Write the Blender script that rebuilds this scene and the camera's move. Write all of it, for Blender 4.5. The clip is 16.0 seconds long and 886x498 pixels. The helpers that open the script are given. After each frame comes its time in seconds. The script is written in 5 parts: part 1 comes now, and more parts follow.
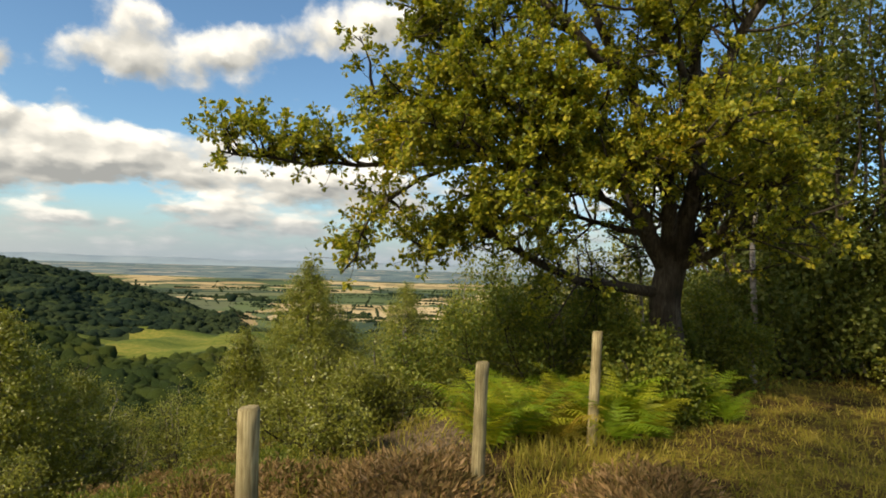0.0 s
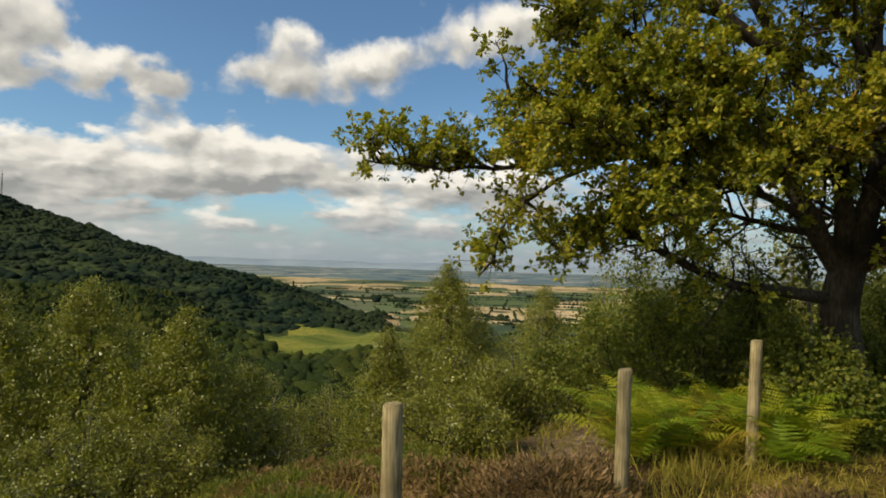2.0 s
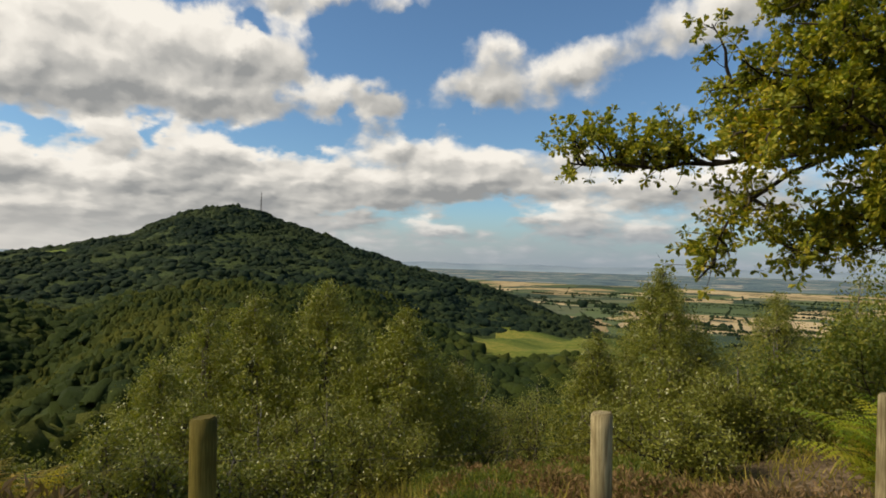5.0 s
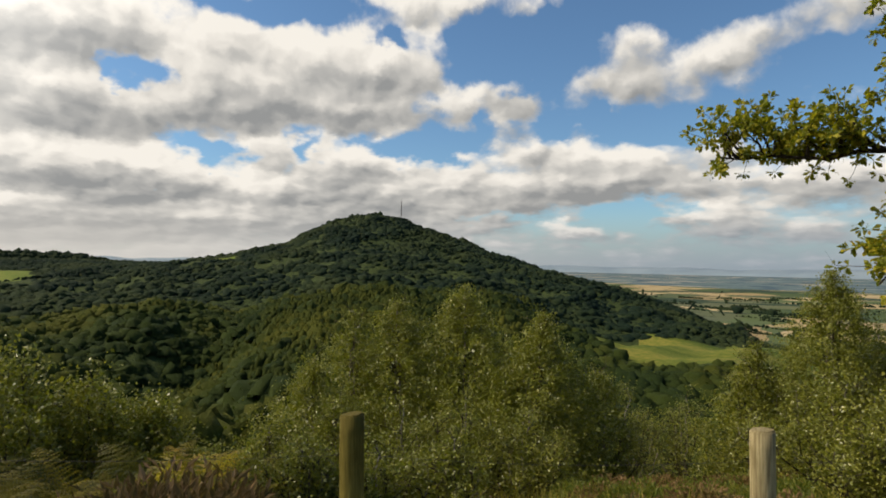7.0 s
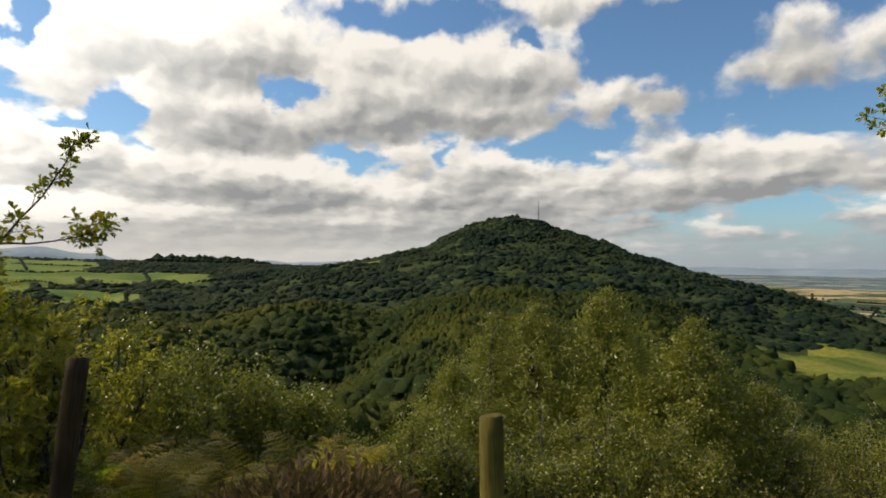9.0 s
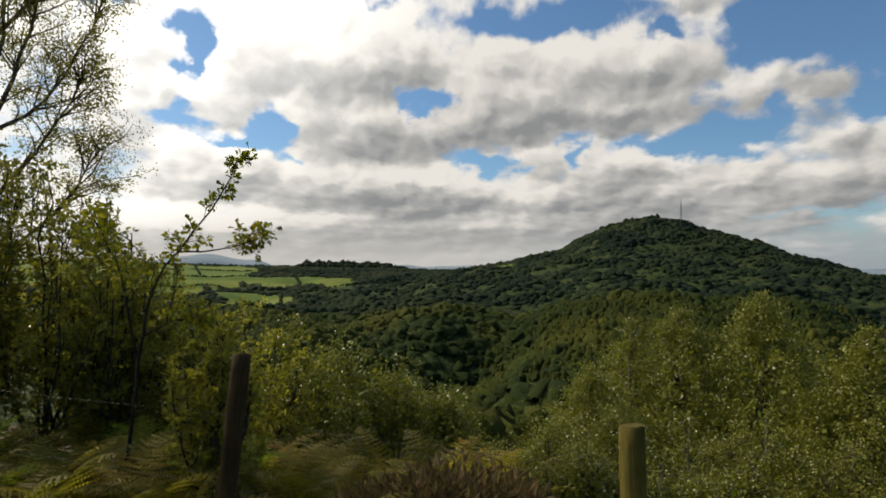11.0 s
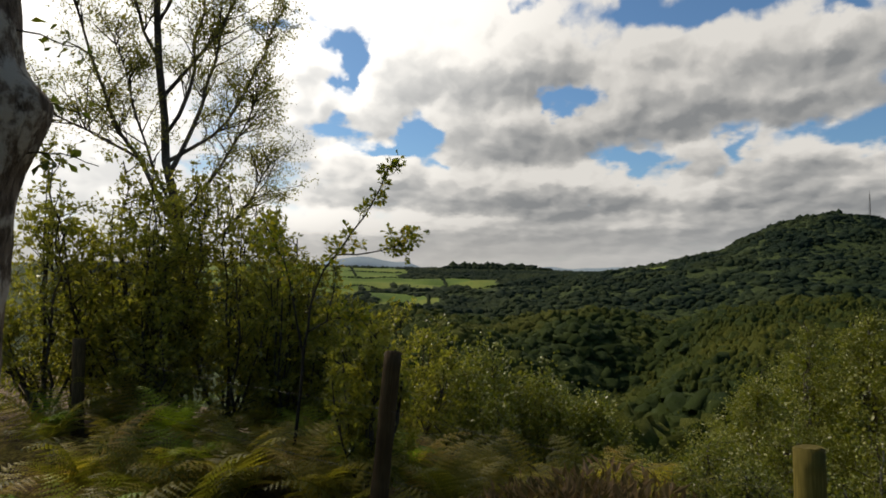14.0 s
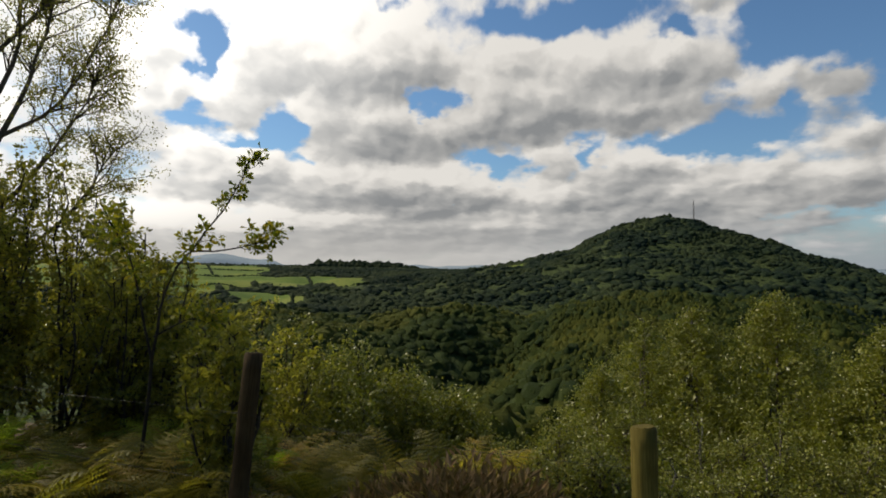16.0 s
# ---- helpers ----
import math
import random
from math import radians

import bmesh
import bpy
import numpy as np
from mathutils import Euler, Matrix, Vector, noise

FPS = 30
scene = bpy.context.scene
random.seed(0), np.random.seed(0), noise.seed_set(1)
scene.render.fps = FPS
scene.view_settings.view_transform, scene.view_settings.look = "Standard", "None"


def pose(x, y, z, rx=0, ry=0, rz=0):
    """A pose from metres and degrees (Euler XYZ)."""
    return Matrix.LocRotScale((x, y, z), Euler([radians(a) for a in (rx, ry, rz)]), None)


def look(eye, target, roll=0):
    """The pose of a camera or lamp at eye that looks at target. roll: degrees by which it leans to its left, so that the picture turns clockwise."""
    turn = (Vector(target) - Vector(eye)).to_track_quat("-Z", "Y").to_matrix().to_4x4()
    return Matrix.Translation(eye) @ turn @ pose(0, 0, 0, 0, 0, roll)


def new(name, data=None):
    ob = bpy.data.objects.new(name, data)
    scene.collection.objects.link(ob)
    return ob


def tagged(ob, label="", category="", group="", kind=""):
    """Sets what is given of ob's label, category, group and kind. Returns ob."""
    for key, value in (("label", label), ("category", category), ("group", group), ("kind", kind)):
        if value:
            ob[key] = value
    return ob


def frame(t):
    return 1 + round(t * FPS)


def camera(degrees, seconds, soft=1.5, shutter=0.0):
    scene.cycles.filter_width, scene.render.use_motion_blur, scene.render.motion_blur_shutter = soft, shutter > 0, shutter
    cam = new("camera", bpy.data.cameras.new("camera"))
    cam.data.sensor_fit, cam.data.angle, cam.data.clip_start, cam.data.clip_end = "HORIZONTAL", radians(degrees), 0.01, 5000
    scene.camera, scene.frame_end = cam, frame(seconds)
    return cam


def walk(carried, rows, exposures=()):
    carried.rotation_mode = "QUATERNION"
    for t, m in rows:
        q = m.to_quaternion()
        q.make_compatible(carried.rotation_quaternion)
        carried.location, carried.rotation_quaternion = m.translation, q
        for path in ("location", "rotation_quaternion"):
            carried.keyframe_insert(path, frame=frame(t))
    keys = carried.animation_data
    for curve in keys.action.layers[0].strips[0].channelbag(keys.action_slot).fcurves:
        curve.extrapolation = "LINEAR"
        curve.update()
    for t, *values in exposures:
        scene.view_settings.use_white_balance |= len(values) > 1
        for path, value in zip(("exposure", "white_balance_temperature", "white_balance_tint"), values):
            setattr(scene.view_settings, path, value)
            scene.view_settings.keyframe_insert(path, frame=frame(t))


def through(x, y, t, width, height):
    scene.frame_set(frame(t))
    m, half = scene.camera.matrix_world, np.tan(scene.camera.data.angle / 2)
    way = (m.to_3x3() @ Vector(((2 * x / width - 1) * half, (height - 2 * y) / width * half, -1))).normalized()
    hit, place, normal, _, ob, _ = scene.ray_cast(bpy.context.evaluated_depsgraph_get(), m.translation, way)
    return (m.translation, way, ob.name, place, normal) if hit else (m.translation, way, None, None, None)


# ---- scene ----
EYE = 1.6


def aim(yaw, pitch, roll):
    """The pose of the camera, which stands on one spot and turns: yaw to the left from +y, pitch up, in degrees."""
    y, p = radians(yaw), radians(pitch)
    way = Vector((-math.sin(y) * math.cos(p), math.cos(y) * math.cos(p), math.sin(p)))
    eye = Vector((0, 0, EYE))
    return look(eye, eye + way, roll)


cam = camera(73.73, 16.0, soft=1.8)
walk(cam, [
    (0, aim(-6.67, 1.47, 1.71)),
    (0.5, aim(-3.89, 1.44, 1.72)),
    (1, aim(0.00, 1.41, 1.71)),
    (1.5, aim(2.82, 1.36, 1.68)),
    (2, aim(6.58, 1.34, 1.63)),
    (2.5, aim(9.43, 1.32, 1.70)),
    (3, aim(13.18, 1.33, 1.55)),
    (3.5, aim(15.99, 1.35, 1.54)),
    (4, aim(19.80, 1.28, 1.61)),
    (6.5, aim(35.58, 1.37, 0.95)),
    (7, aim(39.41, 1.37, 0.91)),
    (7.5, aim(42.22, 1.39, 0.86)),
    (8, aim(46.01, 1.41, 0.88)),
    (8.5, aim(48.88, 1.43, 0.79)),
    (9, aim(52.67, 1.46, 0.57)),
    (11.5, aim(68.91, 1.75, 0.18)),
    (12, aim(72.51, 1.75, 0.18)),
    (12.5, aim(75.34, 1.81, 0.21)),
    (13, aim(78.96, 1.88, 0.28)),
    (13.5, aim(81.24, 1.90, 0.20)),
    (14, aim(79.42, 1.87, 0.24)),
    (14.5, aim(76.73, 1.85, 0.28)),
    (15, aim(72.98, 1.77, 0.26)),
    (15.5, aim(70.24, 1.79, 0.17)),
    (16, aim(66.53, 1.70, 0.24)),
], exposures=[(0, 0.38, 7300, 8), (1.0, 0.12, 7200, 8), (3.5, -0.03, 7000, 9), (6.5, -0.06, 6900, 10), (9, -0.05, 6900, 10), (11.5, -0.30, 6750, 10), (13.5, -0.40, 6700, 10), (16, -0.32, 6700, 10)])

# ---- light ----
SUN_AZ, SUN_EL = 127.0, 40.0


def spot(az, el, r):
    """A point at a bearing (to the left from +y), a height angle from the eye and a level distance."""
    a = radians(az)
    return Vector((-math.sin(a) * r, math.cos(a) * r, EYE + r * math.tan(radians(el))))


sun_data = bpy.data.lights.new("sun", "SUN")
sun_data.energy, sun_data.angle, sun_data.color = 3.7, radians(0.6), (1.0, 0.9, 0.74)
sun = new("sun", sun_data)
sun.matrix_world = look(spot(SUN_AZ, SUN_EL, 50), (0, 0, EYE))


class Nodes:
    """Short ways to write node trees."""

    def __init__(self, tree):
        self.tree = tree

    def add(self, kind):
        return self.tree.nodes.new(kind)

    def put(self, socket, value):
        if isinstance(value, bpy.types.NodeSocket):
            self.tree.links.new(value, socket)
        elif value is not None:
            socket.default_value = value

    def math(self, op, a, b=None, c=None, clamp=False):
        n = self.add("ShaderNodeMath")
        n.operation, n.use_clamp = op, clamp
        for i, v in enumerate((a, b, c)):
            self.put(n.inputs[i], v)
        return n.outputs[0]

    def vec(self, op, a, b=None, scale=None):
        n = self.add("ShaderNodeVectorMath")
        n.operation = op
        self.put(n.inputs[0], a)
        self.put(n.inputs[1], b)
        self.put(n.inputs[3], scale)
        return n.outputs[1 if op in ("LENGTH", "DOT_PRODUCT") else 0]

    def ramp(self, value, lo, hi, a=0.0, b=1.0):
        n = self.add("ShaderNodeMapRange")
        n.interpolation_type = "SMOOTHSTEP"
        for i, v in enumerate((value, lo, hi, a, b)):
            self.put(n.inputs[i], v)
        return n.outputs[0]

    def noise(self, vector, scale, detail=4.0, rough=0.55, lacunarity=2.0, out="Fac"):
        n = self.add("ShaderNodeTexNoise")
        self.put(n.inputs["Vector"], vector)
        n.inputs["Scale"].default_value, n.inputs["Detail"].default_value = scale, detail
        n.inputs["Roughness"].default_value, n.inputs["Lacunarity"].default_value = rough, lacunarity
        return n.outputs[out]

    def mix(self, fac, a, b, blend="MIX"):
        n = self.add("ShaderNodeMix")
        n.data_type, n.blend_type = "RGBA", blend
        self.put(n.inputs[0], fac)
        self.put(n.inputs[6], (*a, 1) if isinstance(a, tuple) and len(a) == 3 else a)
        self.put(n.inputs[7], (*b, 1) if isinstance(b, tuple) and len(b) == 3 else b)
        return n.outputs[2]

    def stops(self, fac, rows):
        n = self.add("ShaderNodeValToRGB")
        self.put(n.inputs[0], fac)
        e = n.color_ramp.elements
        while len(e) < len(rows):
            e.new(0.5)
        for el, (p, c) in zip(e, rows):
            el.position, el.color = p, (*c, 1)
        return n.outputs[0]


# cloud banks and gaps: bearing, height angle, half width, half height, in degrees, and weight
CLOUDS_EAST = [
    (24.2, 18.6, 4, 3, 1), (21.1, 20.3, 3, 2.5, 0.9), (20.1, 16.3, 4.3, 2.3, 0.9), (13.9, 18.1, 5, 2.4, 1), (8.4, 19.7, 4.7, 2.1, 0.8), (3.8, 21.8, 6.4, 2.6, 1),
    (-1.2, 23.2, 4.7, 2.5, 0.9), (31.9, 15, 2.5, 1.1, 0.9), (14.2, 11.1, 3, 2.4, 1), (29.7, 10, 3, 2, 0.8), (25.3, 9.2, 5, 2.4, 1), (19.9, 9, 4.6, 2.4, 1),
    (31.1, 5.8, 7.4, 1.3, 0.7), (22.3, 7.1, 7.5, 1.4, 0.7), (13.8, 4.5, 4.7, 1.5, 1), (8, 3.4, 4.1, 1, 0.8), (27.4, 3.2, 3.1, 0.8, 0.8), (1.6, 8.1, 8.9, 2.9, 0.9),
    (9.7, 7.2, 6, 1.2, 0.8),
]
CLOUDS_OAK = [
    (26.6, 12.8, 1.6, 0.9, 0.8), (22.9, 14.6, 1.9, 1.6, 0.6), (-25.9, 7.7, 8.8, 3.6, 0.5), (-40.1, 19, 4.6, 2.5, 0.6), (-1.9, 7.4, 8.1, 2.7, 0.5),
]
CLOUDS_HILL = [
    (38.9, 23.5, 10.9, 2.1, 1), (49.7, 18, 5.9, 3.2, 1), (41.8, 18.6, 5.8, 2.5, 1), (49.7, 14.2, 8.5, 1.6, 0.9), (36, 14.9, 4.4, 2.1, 0.8), (33, 16.9, 3.8, 3, 1),
    (31.6, 12.5, 5.4, 2.1, 0.9), (48.5, 8.6, 4, 1.9, 1), (39.2, 8.9, 6.8, 1.9, 1), (33.2, 7.2, 8.1, 1.5, 0.9), (44.6, 6, 6, 1.5, 0.9), (38.6, 4.4, 6, 1.2, 0.6),
]
CLOUDS_WEST = [
    (93.1, 18.4, 3.5, 4.4, 1.1), (84.8, 19.1, 2, 3.4, 0.7), (93.9, 13.1, 2.7, 2.6, 0.9), (87.3, 14.7, 3.6, 2.1, 0.9), (87.7, 10.3, 4.9, 1.3, 0.8), (81.2, 23.4, 7.9, 1.6, 0.8),
    (81.2, 19.8, 4.8, 3.4, 0.9), (76.3, 18.1, 6.5, 4, 1), (70.3, 20.3, 4.4, 4.4, 0.9), (76.3, 12.8, 5.9, 2.4, 0.9), (70.3, 12.1, 4.9, 2.4, 0.9), (85.2, 8.7, 5.6, 1.6, 0.9),
]
CLOUDS_VALLEY = [
    (74.6, 7.5, 7, 1.9, 0.9), (68.6, 7, 4.4, 2.2, 0.9), (63.7, 7.3, 3.3, 1.5, 0.8), (59.9, 18.6, 6.5, 3.7, 1), (57.2, 14.5, 7.4, 2.8, 1), (56.7, 6.3, 6.3, 1.6, 0.8),
    (53.1, 9.6, 6.1, 2.1, 0.8), (78.9, 3.6, 13.1, 1.4, 0.6), (57.2, 3.9, 7.9, 1.3, 0.6),
]
CLOUDS_SUN = [
    (108.6, 19.6, 5.2, 4, 0.8), (110.6, 10.6, 6.3, 5.1, 0.8), (116.2, 14.3, 3.7, 5.1, 0.8), (125, 25, 18, 12, 1),
]
GAPS_EAST = [
    (30.5, 20.1, 7.5, 2.8, 0.9), (30.4, 17.2, 2, 1.9, 0.7), (25.6, 12.9, 6.8, 1.5, 0.8), (15.1, 23.2, 6.1, 2.4, 1), (6.1, 16.9, 4.3, 1.8, 0.6), (21.9, 4.8, 4.8, 1.3, 1),
    (18.1, 12.3, 2.7, 1.4, 0.6), (12.7, 14.3, 3.3, 1, 0.5),
]
GAPS_HILL = [
    (44.9, 20.3, 2.3, 0.8, 0.9), (35.4, 19, 4.4, 2.6, 1.1), (41.7, 11.3, 6.3, 1.4, 1.3), (53, 10.4, 1.6, 2.3, 0.9), (40.4, 15.4, 2.2, 0.8, 0.4), (31.2, 21.3, 3.2, 1.2, 0.8),
]
GAPS_WEST = [
    (94.1, 22.1, 1.8, 0.7, 0.9), (87.9, 20.4, 2.5, 1.6, 1.2), (88.9, 17.2, 1.3, 1.8, 1.1), (90, 13, 2.5, 1.2, 1.2), (81.8, 12.3, 1.9, 2.2, 1.2), (84.7, 11.2, 2.4, 0.8, 1),
    (72, 24.2, 1.7, 0.7, 0.7), (66.9, 16, 2.8, 1.1, 1.1), (69.2, 14.7, 1.7, 0.6, 0.7), (60.9, 9.4, 3.3, 1.2, 1.2), (55, 22.6, 11, 1.7, 1.2), (35.1, 13.9, 1.9, 1.7, 0.8),
    (34.8, 4.7, 3.4, 1, 0.7), (65.3, 6.6, 1.1, 0.7, 0.7), (79.5, 9.8, 1.3, 0.7, 0.7),
]


def cloud_group():
    """A node group: how much cloud there is in a direction, and how high in its cloud the place lies."""
    g = bpy.data.node_groups.new("cloud_density", "ShaderNodeTree")
    g.interface.new_socket("Way", in_out="INPUT", socket_type="NodeSocketVector")
    g.interface.new_socket("Density", in_out="OUTPUT", socket_type="NodeSocketFloat")
    g.interface.new_socket("Height", in_out="OUTPUT", socket_type="NodeSocketFloat")
    g.interface.new_socket("Relief", in_out="OUTPUT", socket_type="NodeSocketFloat")
    g.interface.new_socket("Mass", in_out="OUTPUT", socket_type="NodeSocketFloat")
    n = Nodes(g)
    way = n.vec("NORMALIZE", n.add("NodeGroupInput").outputs[0])
    sep = n.add("ShaderNodeSeparateXYZ")
    n.put(sep.inputs[0], way)
    x, y, z = sep.outputs
    az = n.math("MULTIPLY", n.math("ARCTAN2", n.math("MULTIPLY", x, -1.0), y), 57.2958)
    el = n.math("MULTIPLY", n.math("ARCSINE", z), 57.2958)

    def point(a, b):
        c = n.add("ShaderNodeCombineXYZ")
        n.put(c.inputs[0], a)
        n.put(c.inputs[1], b)
        return c.outputs[0]

    here = point(az, el)
    # banks flatten towards the horizon
    flat = point(az, n.math("MULTIPLY", n.math("LOGARITHM", n.math("ADD", n.math("MAXIMUM", el, -3.0), 8.0), 2.71828), 30.0))
    curl = n.vec("SUBTRACT", n.noise(flat, 0.24, 6.0, 0.62, out="Color"), (0.5, 0.5, 0.5))
    sway = n.vec("SUBTRACT", n.noise(flat, 0.09, 2.0, 0.5, out="Color"), (0.5, 0.5, 0.5))

    def billows(v, scale):
        """Rounded heads, large and small."""
        c = n.add("ShaderNodeTexVoronoi")
        c.voronoi_dimensions, c.feature = "2D", "SMOOTH_F1"
        n.put(c.inputs["Vector"], v)
        c.inputs["Scale"].default_value, c.inputs["Detail"].default_value = scale, 2.5
        c.inputs["Roughness"].default_value, c.inputs["Smoothness"].default_value = 0.5, 0.7
        return n.math("SUBTRACT", 0.9, c.outputs["Distance"])

    stirred = n.vec("ADD", flat, n.vec("MULTIPLY", curl, (3.2, 3.0, 0.0)))
    puff = billows(stirred, 0.20)
    lit = billows(n.vec("ADD", stirred, (0.75, 1.0, 0.0)), 0.20)
    bent = n.vec("ADD", here, n.vec("ADD", n.vec("MULTIPLY", curl, (3.4, 2.4, 0.0)), n.vec("MULTIPLY", sway, (2.0, 1.0, 0.0))))
    total = n.math("ADD", n.math("MULTIPLY", n.math("SUBTRACT", puff, 0.5), 0.62), n.math("MULTIPLY", n.math("SUBTRACT", n.noise(flat, 0.42, 6.0, 0.62), 0.5), 0.7))
    total = n.math("ADD", total, n.ramp(az, 24.0, 50.0, -0.20, 0.36))
    total = n.math("ADD", total, n.ramp(el, 10.5, 4.0, 0.0, 0.30))
    mass, rise = 0.12, 0.0
    for rows in (CLOUDS_EAST, CLOUDS_OAK, CLOUDS_HILL, CLOUDS_WEST, CLOUDS_VALLEY, CLOUDS_SUN):
        for a, e, w, h, k in rows:
            off = n.vec("MULTIPLY", n.vec("SUBTRACT", bent, (a, e, 0)), (1 / w, 1 / h, 0))
            swell = n.math("MULTIPLY", n.math("EXPONENT", n.math("MULTIPLY", n.vec("DOT_PRODUCT", off, off), -1.0)), k)
            rise = n.math("MULTIPLY_ADD", n.vec("DOT_PRODUCT", off, (0.25, 1.0, 0.0)), swell, rise)
            mass = n.math("ADD", swell, mass)
    total = n.math("MULTIPLY_ADD", mass, 0.62, total)
    torn = n.vec("ADD", bent, n.vec("MULTIPLY", n.vec("SUBTRACT", n.noise(flat, 0.30, 3.0, 0.5, out="Color"), (0.5, 0.5, 0.5)), (10.0, 4.6, 0.0)))
    for rows in (GAPS_EAST, GAPS_HILL, GAPS_WEST):
        for a, e, w, h, k in rows:
            off = n.vec("MULTIPLY", n.vec("SUBTRACT", torn, (a, e, 0)), (1 / w, 1 / h, 0))
            total = n.math("MULTIPLY_ADD", n.math("EXPONENT", n.math("MULTIPLY", n.vec("DOT_PRODUCT", off, off), -1.0)), -0.9 * k, total)
    out = n.add("NodeGroupOutput")
    n.put(out.inputs[0], total)
    n.put(out.inputs[1], n.math("DIVIDE", rise, mass))
    n.put(out.inputs[2], n.math("SUBTRACT", puff, lit))
    n.put(out.inputs[3], mass)
    return g


def make_world():
    world = bpy.data.worlds.new("sky")
    scene.world = world
    world.use_nodes = True
    n = Nodes(world.node_tree)
    world.node_tree.nodes.clear()
    sky = n.add("ShaderNodeTexSky")
    sky.sky_type, sky.sun_disc = "NISHITA", False
    sky.sun_elevation, sky.sun_rotation = radians(SUN_EL), radians(-SUN_AZ)
    sky.air_density, sky.dust_density, sky.ozone_density = 1.0, 0.6, 1.5
    way = n.add("ShaderNodeTexCoord").outputs["Generated"]
    d = n.add("ShaderNodeGroup")
    d.node_tree = cloud_group()
    n.put(d.inputs[0], way)
    dense, height, relief, mass = d.outputs
    sep = n.add("ShaderNodeSeparateXYZ")
    n.put(sep.inputs[0], way)
    up = sep.outputs[2]
    cover = n.ramp(dense, -0.20, 0.46)
    # sunlit heads and rims, grey bases and thick middles
    shade = n.math("ADD", n.math("ADD", n.ramp(mass, 0.5, 2.2, 0.0, 0.22), n.ramp(dense, 0.2, 1.3, 0.0, 0.14)), n.ramp(height, 0.55, -0.55, -0.25, 0.72))
    shade = n.math("ADD", n.math("MULTIPLY_ADD", relief, -0.75, shade), n.ramp(up, 0.20, 0.04, 0.0, 0.05), clamp=True)
    # clouds towards the sun shine brighter
    sun_way = (-math.sin(radians(SUN_AZ)) * math.cos(radians(SUN_EL)), math.cos(radians(SUN_AZ)) * math.cos(radians(SUN_EL)), math.sin(radians(SUN_EL)))
    facing = n.vec("DOT_PRODUCT", n.vec("NORMALIZE", way), sun_way)
    shade = n.math("MULTIPLY", shade, n.ramp(facing, 0.45, 0.95, 1.0, 0.55))
    cloud = n.stops(shade, [(0.0, (9.4, 9.2, 8.8)), (0.25, (8.0, 7.85, 7.55)), (0.5, (5.9, 5.9, 5.8)), (1.0, (3.1, 3.25, 3.4))])
    cloud = n.vec("SCALE", cloud, scale=n.ramp(facing, 0.5, 1.0, 1.0, 2.5))
    blue = n.mix(1.0, sky.outputs[0], (0.80, 1.08, 1.28), "MULTIPLY")
    low = n.ramp(up, 0.10, 0.0)
    veil = n.mix(n.math("MULTIPLY", low, 0.85), n.mix(cover, blue, cloud), n.mix(n.ramp(facing, -0.4, 0.55), (3.0, 3.65, 4.5), (6.4, 6.3, 6.1)))
    back = n.add("ShaderNodeBackground")
    n.put(back.inputs[0], veil)
    back.inputs[1].default_value = 0.1
    n.put(n.add("ShaderNodeOutputWorld").inputs[0], back.outputs[0])


make_world()

# ---- materials ----


def material(name, rough=0.8, metallic=0.0):
    m = bpy.data.materials.new(name)
    m.use_nodes = True
    n = Nodes(m.node_tree)
    b = m.node_tree.nodes["Principled BSDF"]
    b.inputs["Roughness"].default_value, b.inputs["Metallic"].default_value = rough, metallic
    b.inputs["Specular IOR Level"].default_value = 0.5 if metallic else 0.1
    return m, n, b


def bump(n, b, height, strength, distance):
    k = n.add("ShaderNodeBump")
    k.inputs["Strength"].default_value, k.inputs["Distance"].default_value = strength, distance
    n.put(k.inputs["Height"], height)
    n.put(b.inputs["Normal"], k.outputs[0])


def place(n):
    return n.add("ShaderNodeNewGeometry").outputs["Position"]


def island(n):
    return n.add("ShaderNodeNewGeometry").outputs["Random Per Island"]


def leaf_material(name, rows, through=0.35, rough=0.5, patch=0.6, gloss=0.25, whole=False):
    """Thin leaves: each takes its colour from rows, in patches; light shines through them."""
    m, n, b = material(name, rough)
    own = n.add("ShaderNodeObjectInfo").outputs["Random"] if whole else island(n)
    fac = n.math("ADD", n.math("MULTIPLY", own, 0.6), n.math("MULTIPLY", n.noise(place(n), patch, 2.0), 0.4))
    col = n.stops(fac, rows)
    n.put(b.inputs["Base Color"], col)
    b.inputs["Specular IOR Level"].default_value = gloss
    t = n.add("ShaderNodeBsdfTranslucent")
    n.put(t.inputs[0], n.mix(1.0, col, (1.15, 1.25, 0.6), "MULTIPLY"))
    mix = n.add("ShaderNodeMixShader")
    mix.inputs[0].default_value = through
    n.put(mix.inputs[1], b.outputs[0])
    n.put(mix.inputs[2], t.outputs[0])
    n.put(m.node_tree.nodes["Material Output"].inputs[0], mix.outputs[0])
    return m


def wood_material(name, dark, light, scale=(6, 6, 1.2), rough=0.85, relief=0.01):
    m, n, b = material(name, rough)
    b.inputs["Specular IOR Level"].default_value = 0.12
    v = n.vec("MULTIPLY", n.add("ShaderNodeTexCoord").outputs["Object"], scale)
    grain = n.noise(v, 4.0, 6.0, 0.65)
    stain = n.noise(place(n), 2.2, 3.0)
    col = n.mix(n.ramp(grain, 0.3, 0.7), dark, light)
    n.put(b.inputs["Base Color"], n.mix(n.ramp(stain, 0.35, 0.75), col, tuple(0.6 * c for c in dark)))
    bump(n, b, grain, 0.7, relief)
    return m


